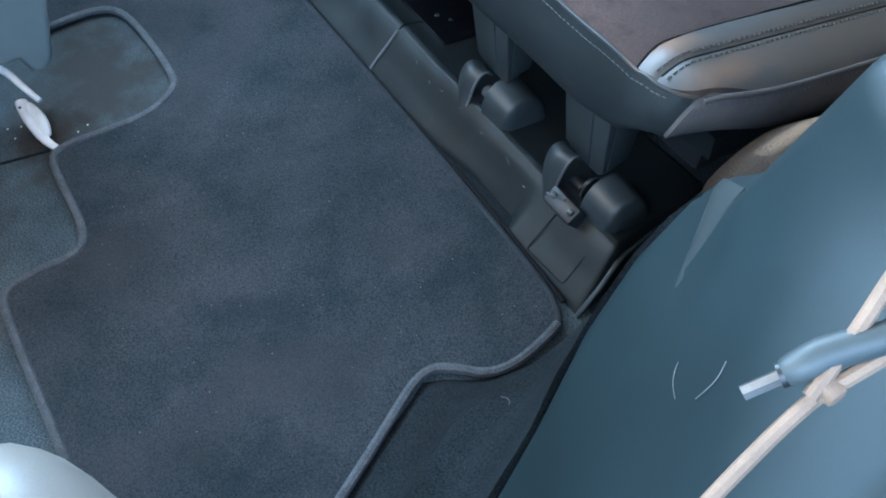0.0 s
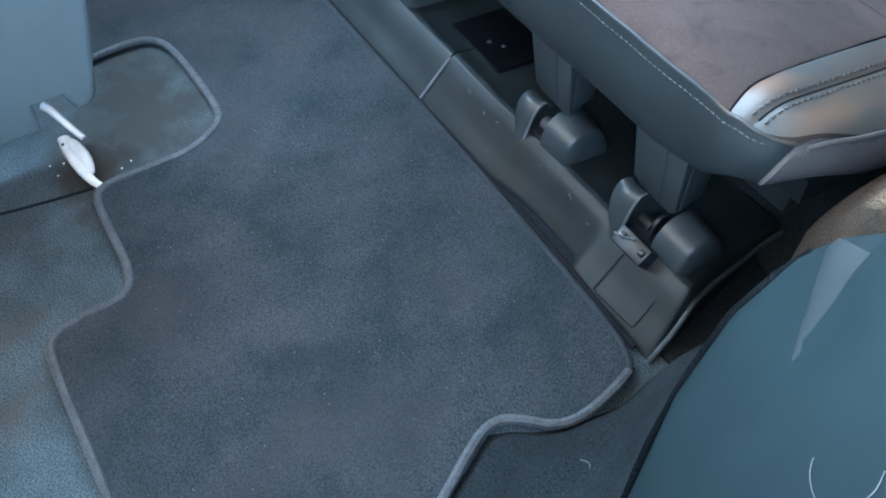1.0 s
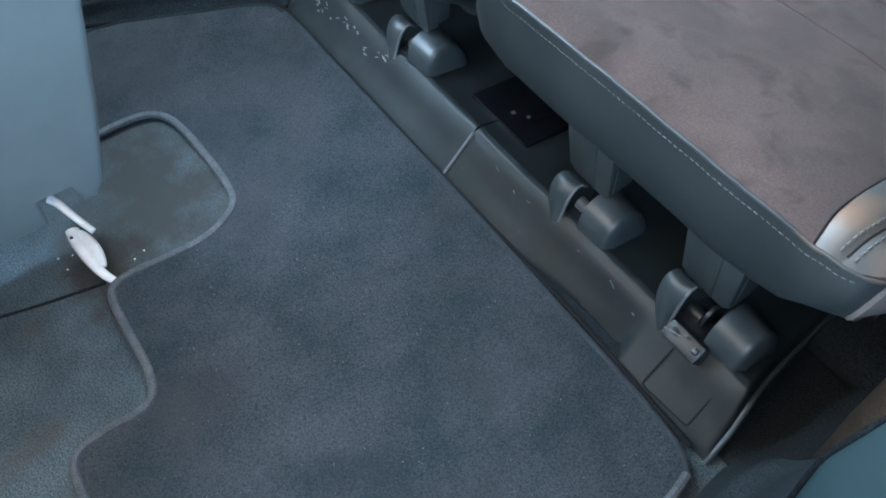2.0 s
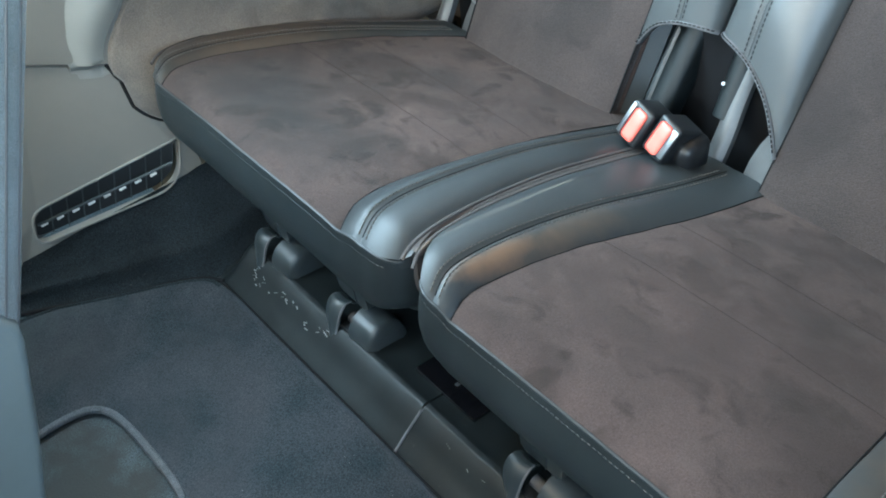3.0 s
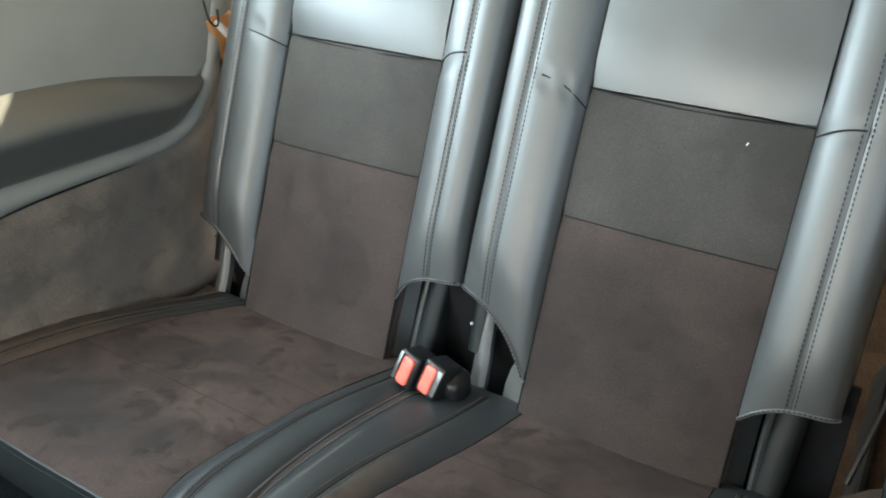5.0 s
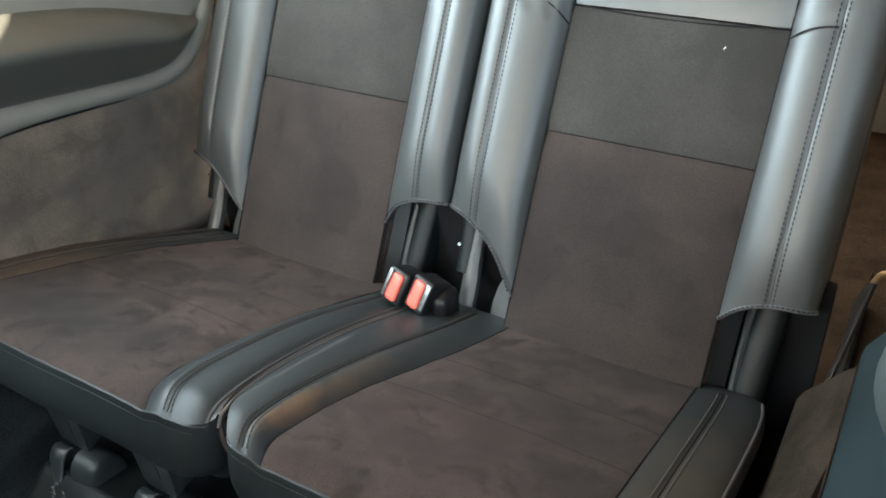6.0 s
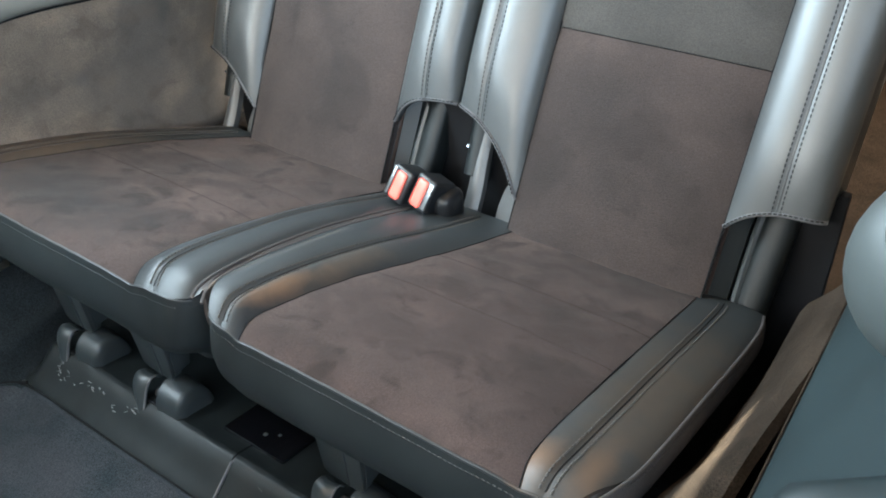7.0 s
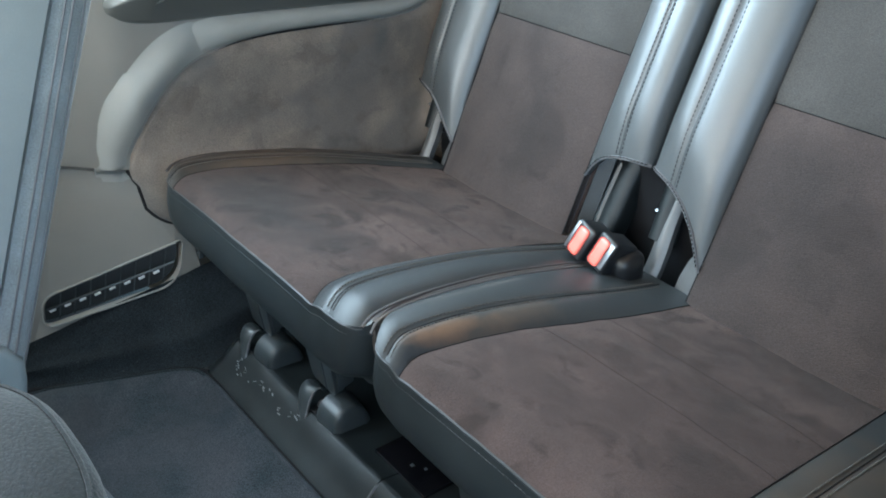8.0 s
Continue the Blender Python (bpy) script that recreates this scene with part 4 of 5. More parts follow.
    part("front_piping", tube(rimline, 0.0018, 8), LEATHER, seat, "raised edge seam")

    # side gussets, piping and pan
    for tab, sgn in ((xl, 1), (xr, -1)):
        def gusset(u, v, tab=tab, sgn=sgn):
            ex, ey, ez = apron(0.0 if sgn > 0 else 1.0, v)
            _, _, e0 = apron(0.0 if sgn > 0 else 1.0, 0.0)
            y = ey + (REAR - ey) * u
            x = lerp_table(tab, y)
            x += (ex - lerp_table(tab, ey)) * max(0.0, 1 - u * 5) ** 2
            zt = z_top(lerp_table(tab, y) + sgn * 0.0005, y)
            high = lerp_table([(0.0, 1.0), (0.25, 0.0), (1.0, 0.0)], u)
            wide = belly > 0.01 and sgn < 0
            z = zt - (high * (e0 - ez) + (1 - high) * 0.062 * (v ** 2.2 if wide else v))
            out_by = belly * (math.sin(0.5 * math.pi * min(1.0, v * 2.4)) if wide else math.sin(math.pi * v))
            return (x - sgn * out_by * min(1.0, 0.5 + u * 12) + sgn * 0.012 * v * v * min(1.0, u * 12), y, z)
        part("side_gusset", sheet(gusset, 40, 10, 0.008, (sgn, 0, 0)), GUSSET, seat, "brown-grey woven side gusset")
        part("gusset_stitching", dashes([Vector(gusset(i / 60, 0.09)) + Vector((-sgn * 0.0004, 0, 0)) for i in range(4, 61)], r=0.0006), GUSSET, seat)
        part("piping", tube([(lerp_table(tab, y), y, z_top(lerp_table(tab, y), y) + 0.0005) for y in [FRONT + 0.014 + (REAR - FRONT - 0.02) * i / 40 for i in range(41)]], 0.0022, 8), GUSSET, seat)
    bm = box(lerp_table(xl, 0.7) + 0.05, lerp_table(xr, 0.7) - 0.05, 0.535, 0.93, 0.165, 0.205, 0.006)
    move(bm, Matrix.Translation((0, 0.7, 0.185)) @ Matrix.Rotation(-0.14, 4, "X") @ Matrix.Translation((0, -0.7, -0.185)))
    part("seat_pan", bm, BLACK, seat, "black pressed seat pan")
    bm = sheet(lambda u, v: (lerp_table(xl, 0.7) + 0.040 + (lerp_table(xr, 0.7) - lerp_table(xl, 0.7) - 0.080) * u, 0.535 + 0.41 * v, 0.245 - 0.10 * v), 4, 4, 0.03, (0, 0, -1))
    part("foam", bm, VINYL, seat)
    return seat


far_seat = thing("rear_seat", "rear car seat in brown-grey suede and black leather against side panel", "car seat", "rear seats")
near_seat = thing("rear_seat", "rear car seat in brown-grey suede and black leather beside ledge", "car seat", "rear seats")
seat_cushion(far_seat, [(0.467, -1.262), (0.52, -1.300), (0.60, -1.318), (0.72, -1.305), (0.955, -1.215)], [(0.467, -0.724), (0.55, -0.753), (0.70, -0.762), (0.955, -0.745)],
                           [(0.467, -1.222), (0.52, -1.250), (0.60, -1.252), (0.80, -1.216), (0.955, -1.135)], [(0.467, -0.818), (0.53, -0.853), (0.65, -0.852), (0.80, -0.838), (0.955, -0.798)],
                           0.010, 0.019, belly=0.017)
seat_cushion(near_seat, [(0.467, -0.702), (0.51, -0.729), (0.58, -0.744), (0.70, -0.747), (0.955, -0.732)], [(0.467, -0.232), (0.52, -0.213), (0.60, -0.208), (0.90, -0.203), (0.955, -0.215)],
                            [(0.467, -0.640), (0.50, -0.652), (0.56, -0.653), (0.646, -0.644), (0.73, -0.624), (0.82, -0.600), (0.955, -0.580)], [(0.467, -0.289), (0.51, -0.301), (0.60, -0.303), (0.955, -0.298)],
                            0.020, 0.009, 0.066)

BN = Vector((0, -0.8817, 0.4717))


def on_back(x, z, off=0.0):
    p = Vector((x, 0.94 + 0.535 * (z - 0.214), z)) + BN * off
    return p


# cross-sections of the backrest bolsters from the outer edge inwards, pinched at the seam
BACK_ROLL = [rounded([(0.0, 0.002), (0.04, 0.016), (0.12, 0.026), (0.24, 0.0305), (0.34, 0.029), (0.37, 0.0255), (0.40, 0.029), (0.55, 0.030), (0.78, 0.0255), (0.92, 0.016), (1.0, 0.003)]),
             rounded([(0.0, 0.002), (0.04, 0.016), (0.12, 0.026), (0.30, 0.0315), (0.46, 0.030), (0.50, 0.0265), (0.54, 0.0295), (0.68, 0.029), (0.84, 0.0225), (0.94, 0.013), (1.0, 0.003)])]


def seat_back(back, xl, al, ar, xr, hem_l, hem_r):
    hem_l, hem_r = rounded(hem_l), rounded(hem_r)
    # backrest carried up unseen to block the low sun from the second row
    TOP = 1.20

    def crown(x, z):
        s = (x - al) / (ar - al)
        return 0.012 * math.sin(math.pi * max(0.0, min(1.0, s))) ** 0.6 * (1 - 0.4 * smooth01(0.5, 0.7, z)) + 0.0014 * noise.noise((x * 14, z * 14, 7.7))

    def centre(z0, z1, puff):
        def fn(u, v):
            x, z = al + 0.0008 + (ar - al - 0.0016) * u, z0 + (z1 - z0) * v
            rim = min(1.0, min(v, 1 - v) * 14)
            return on_back(x, z, crown(x, z) + puff * rim ** 0.5)
        return fn
    part("back_panel", sheet(centre(0.185, 0.4765, 0.003), 30, 28, 0.014, -BN), SUEDE_BACK, back, "worn brown-grey suede")
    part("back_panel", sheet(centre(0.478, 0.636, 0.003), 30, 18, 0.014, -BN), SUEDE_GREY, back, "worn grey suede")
    part("head_panel", sheet(centre(0.6385, TOP, 0.009), 24, 16, 0.014, -BN), LEATHER_LIT, back, "plain leather head section, greyed for window light")
    for x0, x1, hem, side in ((xl, al, hem_l, 0), (ar, xr, hem_r, 1)):
        def bolster(u, v, x0=x0, x1=x1, hem=hem, side=side):
            x = x0 + 0.0006 + (x1 - x0 - 0.0012) * u
            zh = lerp_table(hem, x)
            z = zh + (TOP - zh) * v
            s = u if side == 0 else 1 - u
            bump = lerp_table(BACK_ROLL[side], s)
            pleat = -0.004 * math.exp(-((z - 0.640 - 0.10 * (0.5 - s) * 0.3) / 0.004) ** 2) * smooth01(0.35, 0.6, s)
            return on_back(x, z, bump * smooth01(-0.10, 0.10, v) + 0.002 + pleat)
        bol = part("bolster", sheet(bolster, 44, 70, 0.012, -BN), LEATHER_LIT, back, "black leather bolster with twin stitching")
        um = 0.37 if side == 0 else 0.50
        mid = [bolster(um, i / 69) + BN * 0.0003 for i in range(70)]
        part("seam", tube(mid, 0.0013, 6), LEATHER_LIT, bol)
        for du in (-0.045, 0.045):
            part("stitching", dashes([bolster(um + du, i / 69) + BN * 0.0004 for i in range(70)], 0.0042, 0.0026, 0.0009), DARK_THREAD, bol, "dark thread")
        # turned hem, with its stitching
        hemline = [bolster(i / 24, 0.0) for i in range(25)]
        part("hem", tube([p + BN * 0.001 for p in hemline], 0.0028, 8), HEM, bol, "turned leather hem")
        part("hem_stitching", dashes([p + BN * 0.0045 + Vector((0, 0, 0.001)) for p in hemline]), SEAM_AND_SHADE, bol)
        part("edge_seam", tube([on_back(al if side == 0 else ar, 0.19 + 0.60 * i / 40, crown(al, 0.3) + 0.003) for i in range(41)], 0.0015, 6), SEAM_AND_SHADE, bol)
        # short pleat seam at the head joint
        pts = [bolster(u, (0.642 - (0.004 if side else -0.018) * (u - 0.5) * 2 - 0.33) / (TOP - 0.33)) + BN * 0.0006 for u in ([0.5 + 0.05 * i for i in range(11)] if side == 0 else [0.05 * i for i in range(11)])]
        part("pleat_seam", tube(pts, 0.0011, 6), SEAM_AND_SHADE, bol)
    part("head_seam", tube([on_back(al + (ar - al) * i / 20, 0.6375 - 0.006 * math.sin(math.pi * i / 20), 0.009) for i in range(21)], 0.0010, 6), SEAM_AND_SHADE, back)
    part("mid_seam", tube([on_back(al + (ar - al) * i / 20, 0.4772, crown(al + (ar - al) * i / 20, 0.477) + 0.0002) for i in range(21)], 0.0006, 6), SEAM_AND_SHADE, back)
    # padding core behind the covers; it stops above the hems at the sides
    part("core", sheet(lambda u, v: on_back(al - 0.004 + (ar - al + 0.008) * u, 0.17 + (TOP - 0.17) * v, -0.012), 4, 8, 0.075, -BN), SUEDE, back)
    part("core", sheet(lambda u, v: on_back(xl + 0.01 + (xr - xl - 0.02) * u, 0.38 + (TOP - 0.38) * v, -0.012), 4, 8, 0.075, -BN), VINYL, back)
    # side panels of the backrest
    for x, sgn, z0 in ((xl, 1, 0.365), (xr, -1, 0.365)):
        part("back_side", sheet(lambda u, v, x=x, sgn=sgn, z0=z0: on_back(x + sgn * (0.002 - 0.004 * math.sin(math.pi * u)), z0 + (TOP - z0) * v, 0.002 - 0.085 * u), 6, 12, 0.006, (sgn, 0, 0)), VINYL, back, "black vinyl backrest side")
    # frame posts and recliner covers below the hems
    for x0, x1, side in ((xl, al, 0), (ar, xr, 1)):
        w = x1 - x0
        a, b = (x0 + 0.004, x0 + w * 0.27) if side == 0 else (x0 + w * 0.38, x0 + w * 0.74)

        def cover_fn(u, v, a=a, b=b):
            z = (0.262 if a < al else 0.185) + (0.15 if a < al else 0.225) * v
            return on_back(a + (b - a) * u + 0.012 * (1 - v) * (1 if a < al else -1), z, -0.030 + 0.010 * math.sin(math.pi * u) ** 0.5)
        cover = part("recliner_cover", sheet(cover_fn, 10, 10, 0.03, -BN), RAIL, back, "dark plastic recliner cover")
        if side == 0:
            part("screw", tube([on_back(a + w * 0.10, 0.300, -0.024), on_back(a + w * 0.10, 0.300, -0.020)], 0.0026, 10), STEEL, cover, "small bright screw head")
            strut = [on_back(b + 0.004, 0.37, -0.032), on_back(b + 0.004, 0.29, -0.028), on_back(b + 0.012, 0.245, -0.024), on_back(b + 0.012, 0.15, -0.016)]
            line = smooth_path(strut, 2)

            def band(u, v, line=line):
                k = v * (len(line) - 1)
                i = min(int(k), len(line) - 2)
                p = line[i].lerp(line[i + 1], k - i)
                return p + Vector(((0.022 + 0.006 * v) * (u - 0.5), 0, 0)) + BN * 0.006 * math.sin(math.pi * u)
            part("strut", sheet(band, 8, 24, 0.012, -BN), STRUT, back, "flat grey plastic strut cover")
            c0, c1 = x0 + w * 0.70, x1 - 0.004

            def flap(u, v, c0=c0, c1=c1):
                z = 0.15 + 0.17 * v
                return on_back(c0 + (c1 - c0) * (1 - (1 - u) * (1 - 0.7 * smooth01(0.5, 1.0, v))), z, -0.026 + 0.014 * u)
            part("flap", sheet(flap, 6, 8, 0.008, -BN), STRUT, back, "grey cloth flap")
        else:
            part("strut", tube(smooth_path([on_back(a - 0.006, 0.36, -0.034), on_back(a - 0.010, 0.27, -0.03), on_back(a - 0.004, 0.15, -0.02)], 2), 0.006, 8), CAP, back, "dark steel back strut")
            part("flap", sheet(lambda u, v, x0=x0, w=w: on_back(x0 - 0.004 + w * 0.26 * u, 0.16 + 0.18 * v, -0.010 - 0.018 * u), 4, 6, 0.01, -BN), VINYL, back)
    return back


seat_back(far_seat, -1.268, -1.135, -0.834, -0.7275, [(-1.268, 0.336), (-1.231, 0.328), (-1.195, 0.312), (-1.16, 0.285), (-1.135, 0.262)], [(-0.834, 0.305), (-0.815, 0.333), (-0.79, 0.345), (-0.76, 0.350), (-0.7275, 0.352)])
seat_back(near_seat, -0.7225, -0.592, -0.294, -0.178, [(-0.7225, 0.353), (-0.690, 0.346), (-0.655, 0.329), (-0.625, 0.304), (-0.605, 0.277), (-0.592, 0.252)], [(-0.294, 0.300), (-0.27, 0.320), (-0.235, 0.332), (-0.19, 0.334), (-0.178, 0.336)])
# added black sheets give the deep shade between and behind the backrests
tagged(part("seat_gap_shade", box(-0.80, -0.60, 1.030, 1.034, 0.05, 0.36, 0.001), SEAM_AND_SHADE), "black sheet standing in for the shade between the backrests", "panel", kind="structure")
tagged(part("back_gap_shade", box(-1.262, -0.165, 1.035, 1.05, 0.02, 0.36, 0.003), SEAM_AND_SHADE), "black sheet standing in for the shade behind the seat frames", "panel", kind="structure")


# pale lint on the backrest suede
speck = tube([on_back(-0.368, 0.605, 0.0175), on_back(-0.366, 0.608, 0.0175)], 0.0008, 6)
tagged(part("lint_speck", speck, WHITE), "tiny white speck of lint on the backrest suede", "lint")

# ---- buckles ----
def buckle(at, side):
    b = thing("seat_belt_buckle", "black seat belt buckle with red button between the rear seats", "seat belt buckle", "centre buckles")
    up = Vector((0.24, 0.44, 0.865)).normalized()
    n = Vector((-0.10, -0.87, 0.48))
    n = (n - up * n.dot(up)).normalized()
    m = Matrix((up.cross(n), up, n)).transposed().to_4x4()
    b.matrix_basis = Matrix.Translation(at) @ m
    part("housing", box(-0.0195, 0.0195, -0.027, 0.027, -0.050, 0.0, 0.005, 3), BLACK, b, "black plastic housing")
    part("button", box(-0.0105 - 0.002 * side, 0.0105 - 0.002 * side, -0.022, 0.022, -0.002, 0.0045, 0.0055, 4), RED, b, "bright red release button")
    part("slot_plate", box(0.0095 * side - 0.0022, 0.0095 * side + 0.0060 * side + 0.0022 * side, -0.020, 0.022, -0.002, 0.0016, 0.0004) if side > 0 else box(-0.0175, -0.0115, -0.022, 0.024, -0.002, 0.0022, 0.0006), STEEL, b, "metal slot edge")
    part("stalk", tube([(0, -0.02, -0.035), (0, -0.06, -0.045), (0, -0.11, -0.045)], 0.013, 8), BLACK, b)
    return b


buckle((-0.754, 0.886, 0.268), -1)
buckle((-0.711, 0.886, 0.266), 1)
tagged(part("buckle_pouch", box(-0.702, -0.668, 0.892, 0.945, 0.18, 0.262, 0.016, 4), BLACK), "black pouch beside the centre buckles", "pouch")


# ---- second-row seat, far side ----
def second_row():
    seat = thing("second_row_seat", "second-row seat side with grey plastic shield and leather backrest", "car seat", at=(-0.95, -0.1, 0.0))
    O = Vector((-0.95, -0.1, 0.0))
    out = [(-0.42, 0.06), (-0.05, 0.053), (-0.012, 0.050), (-0.006, 0.095), (0.030, 0.090), (0.036, 0.060), (0.054, 0.056), (0.070, 0.070), (0.080, 0.10), (0.112, 0.195), (0.154, 0.335), (0.158, 0.362), (0.146, 0.388), (0.11, 0.406), (0.04, 0.418), (-0.42, 0.435)]

    def place(y, z):
        return Vector((-0.952 + 0.12 * (z - 0.07), y, z)) - O
    part("side_shield", prism(out, place, (-0.03, 0, 0), 0.010, 4), SHELL, seat, "smooth blue-grey plastic side shield")

    def side(u, v):
        z = 0.375 + 0.50 * v
        yr = 0.170 + 0.49 * (z - 0.37)
        y = yr - 0.26 + 0.21 * u
        return Vector((-0.925 + 0.012 * math.sin(math.pi * u) + 0.01 * v, y, z)) - O
    part("back_side", sheet(side, 14, 20, 0.05, (-1, 0, 0)), PALE, seat, "pale grey leather back side")

    def band(u, v):
        z = 0.365 + 0.51 * v
        yr = 0.178 + 0.49 * (z - 0.37)
        return Vector((-0.940 + 0.016 * math.sin(math.pi * min(1, 0.2 + 0.8 * u)) - 0.02 * u * u + 0.01 * v, yr - 0.052 + 0.052 * u, z - 0.02 * math.sin(math.pi * u) * (1 - v))) - O
    part("edge_band", sheet(band, 12, 30, 0.05, (-1, 0, 0)), FUZZY, seat, "fuzzy grey padded edge band with twin seams")
    for u in (0.18, 0.32, 0.60):
        part("edge_seam", tube([Vector(band(u, i / 30)) + Vector((0.0008, 0, 0)) for i in range(31)], 0.0012, 6), HEM, seat)

    part("back_cushion", box(-1.36 + 0.95, -0.945 + 0.95, -0.10, 0.10, 0.38, 0.55, 0.02), VINYL, seat, "dark backrest cushion")
    part("pedestal", box(-1.30 + 0.95, -0.99 + 0.95, -0.35, 0.0, 0.0, 0.33, 0.02), BLACK, seat)
    return seat


second_row()

# floor latch: white hooked claw in the mat's cut-out
latch = thing("floor_latch", "white plastic hooked seat latch on the dark carpet", "latch", at=(-0.955, 0.02, 0.0))
O = Vector((-0.955, 0.02, 0.0))
part("upper_hook", tube(smooth_path([Vector(p) - O for p in [(-0.968, 0.004, 0.078), (-0.958, 0.010, 0.074), (-0.934, 0.018, 0.064), (-0.912, 0.028, 0.050)]], 2), lambda t: 0.0060 * (1 - 0.35 * t), 10), WHITE, latch, "white curved hook")
part("lower_claw", tube(smooth_path([Vector(p) - O for p in [(-0.950, 0.004, 0.030), (-0.935, 0.002, 0.026), (-0.905, 0.004, 0.016), (-0.878, 0.010, 0.010), (-0.858, 0.020, 0.008)]], 2), lambda t: 0.0085 * (1 - 0.6 * t * t), 10), WHITE, latch, "white plastic claw")
part("claw_tab", tube(smooth_path([Vector(p) - O for p in [(-0.944, 0.009, 0.026), (-0.926, 0.0135, 0.024), (-0.908, 0.0165, 0.019), (-0.888, 0.015, 0.012)]], 2), lambda t: 0.0060 + 0.0040 * math.sin(math.pi * t) - 0.003 * t, 8), WHITE, latch, "bluish white tab")
part("rivet", move(box(-0.0018, 0.0018, -0.0018, 0.0018, -0.001, 0.001, 0.0004), Matrix.Translation(Vector((-0.936, 0.000, 0.0345)) - O)), BLACK, latch)
debris = random.Random(5)
for cx, cy in ((-0.924, -0.026), (-0.941, -0.013), (-0.889, 0.065), (-0.908, -0.001), (-0.884, 0.050), (-0.948, -0.030)):
    crumb = part("crumb", move(box(-0.0011, 0.0011, -0.0008, 0.0008, 0, 0.0012, 0.0003), Matrix.Translation((cx, cy, 0.0005)) @ Matrix.Rotation(debris.uniform(0, 3), 4, "Z")), WHITE)
    tagged(crumb, "tiny pale crumb on the dark carpet", "crumb", "crumbs by the latch")
for loop in ([(-0.0573, 0.2963, 0.3834), (-0.0540, 0.290, 0.3829), (-0.047, 0.2824, 0.3868), (-0.0385, 0.2748, 0.3949)], [(-0.0298, 0.292, 0.4333), (-0.0262, 0.2839, 0.4306), (-0.0262, 0.2787, 0.424), (-0.0273, 0.2742, 0.4159)]):
    tagged(part("lint_thread", tube(smooth_path([(x_near(y, z) - 0.0022, y, z) for x, y, z in loop], 2), 0.00038, 5), HEM), "fine pale thread clinging to the teal trim", "lint", "lint threads")
for x0, y0, z0, a0, sl in ((-0.375, 0.368, 0.0085, 0.4, 0.004), (-0.58, 0.13, 0.0085, 2.2, 0.0025), (-0.44, 0.25, 0.0085, 1.1, 0.002), (-0.185, 0.27, 0.125, 1.8, 0.0035)):
    hair = tube(smooth_path([(x0 + sl * i * math.cos(a0 + 0.5 * i), y0 + sl * i * math.sin(a0 + 0.5 * i), z0 + 0.0005 * (i % 2)) for i in range(4)], 2), 0.00035, 5)
    tagged(part("lint_thread", hair, HEM), "short pale thread lying on the carpet", "lint", "lint threads")


# ---- seat belt hanging by the door ----
belt = thing("hanging_seat_belt", "pale seat belt webbing with a metal tongue hanging beside the trim", "seat belt", at=(0.02, 0.25, 0.53))
O = Vector((0.02, 0.25, 0.53))
part("webbing", tube([Vector(p) - O for p in smooth_path([(0.030, 0.175, 0.475), (0.026, 0.210, 0.509), (0.022, 0.253, 0.531), (0.025, 0.267, 0.538), (0.030, 0.300, 0.552), (0.05, 0.36, 0.58)], 2)], 0.0030, 8), WEB, belt)
part("webbing_edge", tube([Vector(p) - O for p in smooth_path([(0.022, 0.253, 0.534), (0.016, 0.276, 0.548), (0.010, 0.294, 0.561), (0.0, 0.33, 0.59)], 2)], 0.0030, 8), WEB, belt)
part("tongue", tube([Vector(p) - O for p in [(0.006, 0.239, 0.526), (0.0105, 0.2525, 0.5325)]], 0.0030, 6), STEEL, belt, "bright metal tongue")
part("tongue_grip", tube([Vector(p) - O for p in smooth_path([(0.010, 0.252, 0.533), (0.0125, 0.258, 0.5365), (0.015, 0.268, 0.541), (0.024, 0.284, 0.549), (0.03, 0.31, 0.56)], 1)], lambda t: 0.0030 + 0.0042 * math.sin(math.pi * min(0.75, t + 0.1)), 10), NOSE, belt, "grey plastic tongue grip")
part("tongue_ring", tube([Vector(p) - O for p in [(0.0098, 0.2512, 0.5325), (0.0118, 0.2558, 0.5350)]], 0.0050, 10), BLACK, belt, "dark ring behind the tongue")
part("knot", move(box(-0.005, 0.005, -0.004, 0.004, -0.004, 0.004, 0.002), Matrix.Translation(Vector((0.0235, 0.260, 0.535)) - O)), WEB, belt)

folded = thing("folded_second_row_seat", "folded second-row seat with grey cloth cover by the door", "car seat", at=(-0.1, -0.3, 0.0))
O = Vector((-0.1, -0.3, 0.0))
part("back_shell", move(box(-0.125, 0.10, -0.55, 0.030, 0.40, 0.580, 0.045, 5), Matrix.Translation(-O)), TRIM, folded, "smooth grey back shell")
part("pedestal", move(box(-0.10, 0.08, -0.55, -0.16, 0.0, 0.42, 0.02), Matrix.Translation(-O)), BLACK, folded)
part("backrest", move(box(-0.46, -0.10, -0.55, -0.30, 0.30, 0.74, 0.04, 4), Matrix.Translation(-O)), VINYL, folded, "dark folded backrest")


def pad_point(u, v):
    """Flat rounded head pad as a squared-off ellipsoid."""
    a, b = 2 * math.pi * u, math.pi * (0.02 + 0.96 * v)
    p = (math.sin(b) * math.cos(a), math.sin(b) * math.sin(a), math.cos(b))
    p = [math.copysign(abs(c) ** 0.8, c) for c in p]
    return Vector((-0.2543 + 0.0544 * p[0], 0.0665 + 0.0414 * p[1], 0.7986 + 0.0126 * p[2])) - O


bm = bmesh.new()
rows = [[bm.verts.new(pad_point(i / 40, j / 18)) for i in range(40)] for j in range(19)]
for j in range(18):
    for i in range(40):
        bm.faces.new((rows[j][i], rows[j][(i + 1) % 40], rows[j + 1][(i + 1) % 40], rows[j + 1][i]))
bm.faces.new(rows[0])
bm.faces.new(list(reversed(rows[-1])))
part("head_pad", bm, PAD, folded, "fuzzy grey cloth head pad")
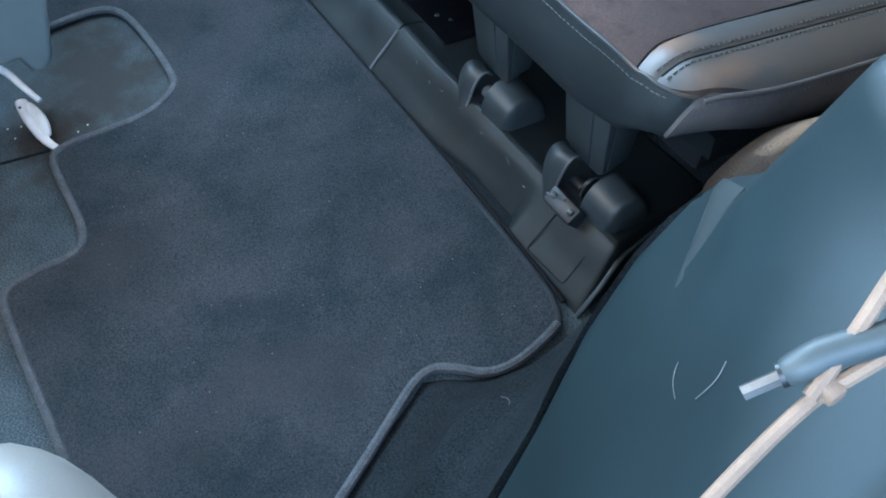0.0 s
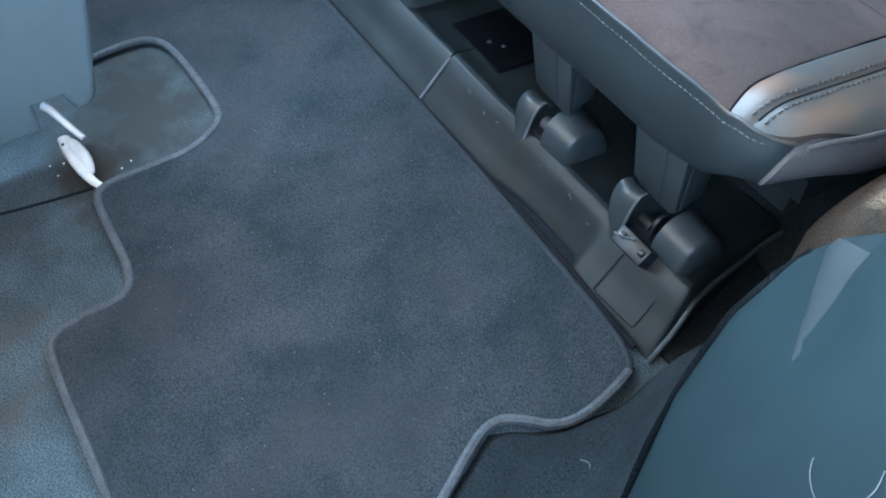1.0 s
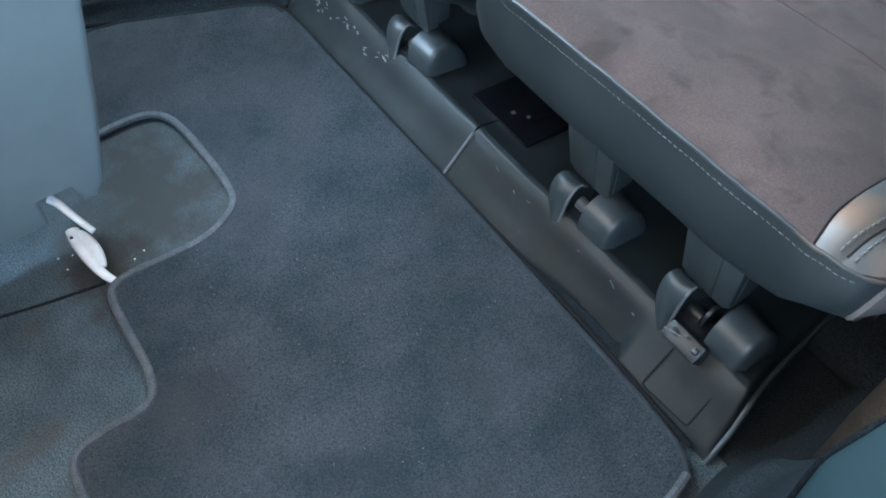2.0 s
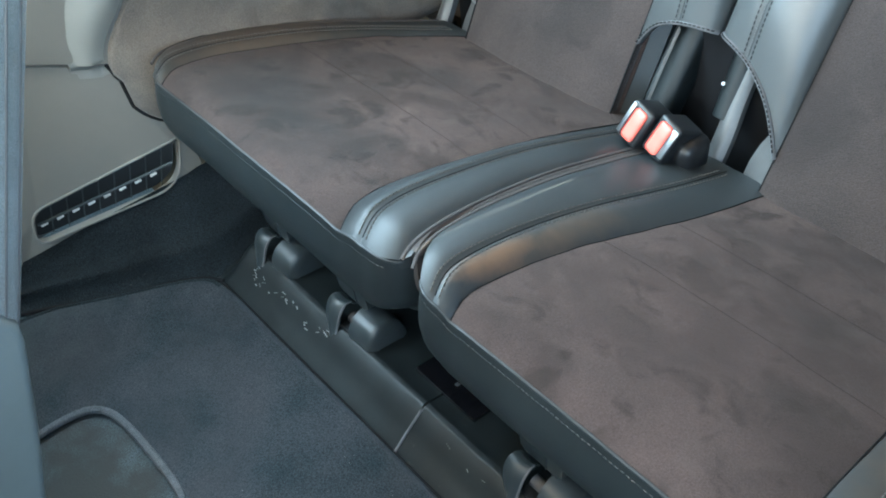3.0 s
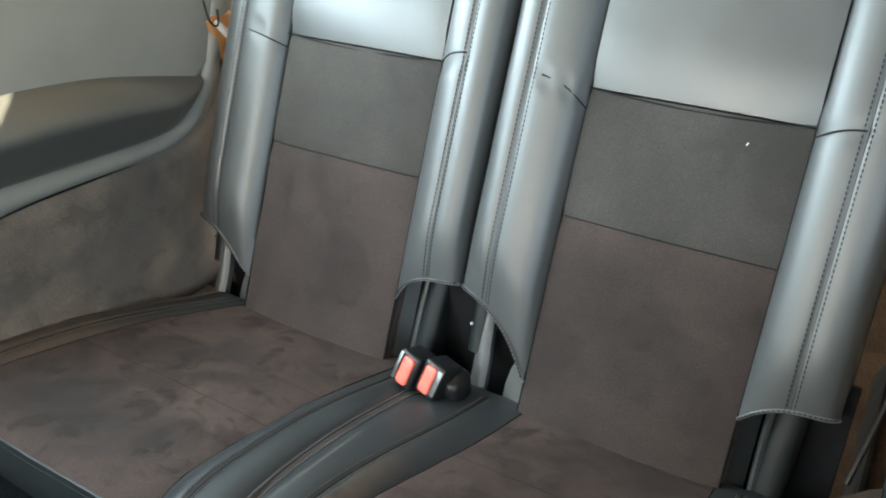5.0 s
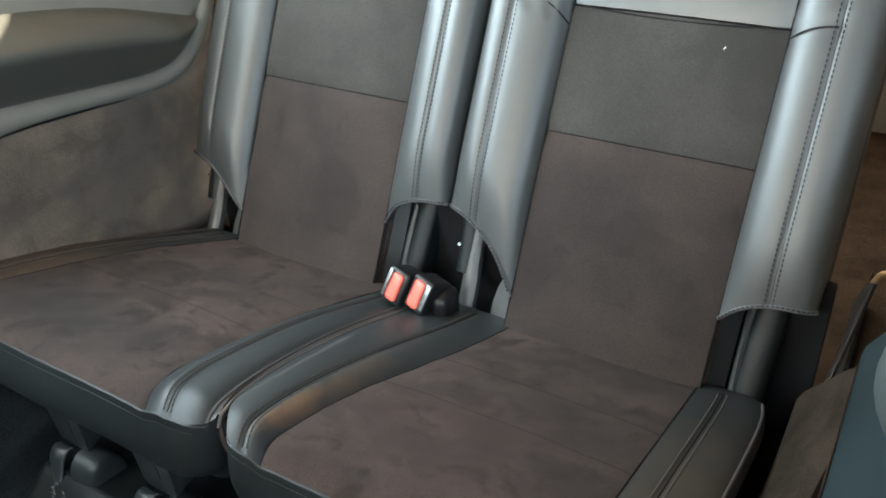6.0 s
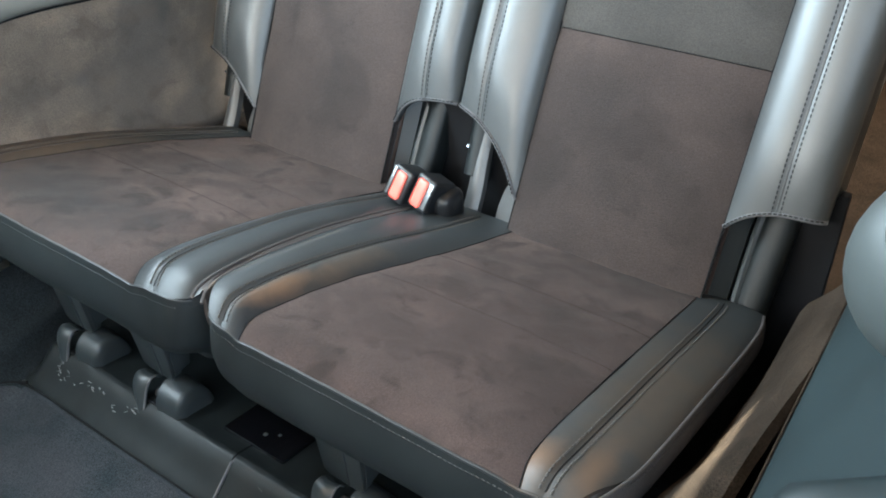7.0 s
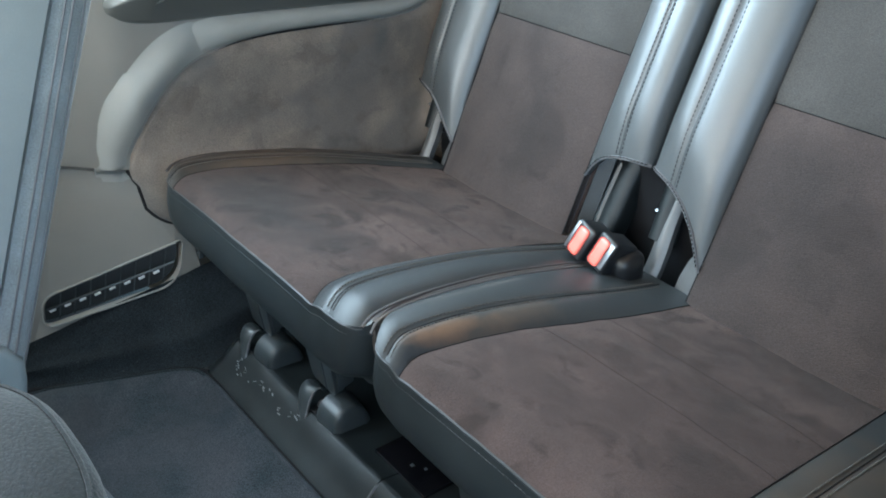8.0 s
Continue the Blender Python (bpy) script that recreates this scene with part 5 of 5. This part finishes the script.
part("pad_seam", tube([pad_point(i / 40, 0.36) for i in range(40)], 0.0009, 6, True), PAD, folded, "sewn seam of the pad")
for px in (-0.275, -0.235):
    part("post", tube([Vector(q) - O for q in smooth_path([(px, 0.045, 0.796), (px, -0.06, 0.79), (px, -0.30, 0.775), (px, -0.40, 0.70)], 2)], 0.005, 8), STEEL, folded)

# ---- strap and clip at the cargo side ----
strap = thing("cargo_strap", "black strap with a small brass clip at the cargo side", "strap", at=(-0.128, 1.10, 0.30))
O = Vector((-0.128, 1.10, 0.30))
part("webbing", tube([Vector(p) - O for p in ((-0.127, 1.130, 0.320), (-0.140, 1.09, 0.235), (-0.150, 1.058, 0.18))], 0.0045, 6), BLACK, strap)
part("clip", tube([Vector(p) - O for p in smooth_path([(-0.128, 1.130, 0.318), (-0.122, 1.135, 0.332), (-0.112, 1.14, 0.334), (-0.100, 1.145, 0.342)], 1)], 0.0045, 8), BRASS, strap, "small brass clip")

# ---- belt guide on the far rear pillar ----
guide = thing("belt_guide", "belt guide with white clip on the far pillar, coloured as sunlit", "belt guide", at=(-1.31, 1.18, 0.58))
O = Vector((-1.31, 1.18, 0.58))
part("sunlit_cover", prism([(1.150, 0.640), (1.176, 0.648), (1.215, 0.640), (1.215, 0.555), (1.188, 0.536), (1.168, 0.560), (1.158, 0.600)], lambda y, z: Vector((-1.332, y, z)) - O, (0.020, 0, 0), 0.006, 3), SUNLIT_TAN, guide, "plastic cover coloured orange-tan for its sunlight")
part("clip", tube([Vector(p) - O for p in smooth_path([(-1.305, 1.160, 0.638), (-1.300, 1.172, 0.618), (-1.298, 1.186, 0.600), (-1.298, 1.200, 0.598)], 2)], lambda t: 0.005 + 0.006 * t, 8), WHITE, guide, "white plastic clip")
part("cord", tube([Vector(p) - O for p in smooth_path([(-1.31, 1.146, 0.68), (-1.305, 1.145, 0.640), (-1.30, 1.160, 0.628), (-1.30, 1.165, 0.66)], 2)], 0.0022, 6), BLACK, guide, "black cord loop")

# ---- lint on the mat ----
fluff = random.Random(21)
bm = bmesh.new()
for k in range(150):
    fx, fy = fluff.uniform(-0.84, -0.30), fluff.uniform(-0.05, 0.41)
    if fx > -0.31 - 0.3 * abs(fy - 0.25) and fy < 0.25:
        continue
    fa, fl, fr = fluff.uniform(0, 6.28), fluff.uniform(0.0006, 0.0022), fluff.uniform(0.00022, 0.00045)
    tube([(fx, fy, 0.0098), (fx + fl * math.cos(fa), fy + fl * math.sin(fa), 0.0101)], fr, 4, bm=bm)
tagged(part("lint_specks", bm, HEM), "tiny pale lint specks on the floor mat", "lint", kind="stuff")
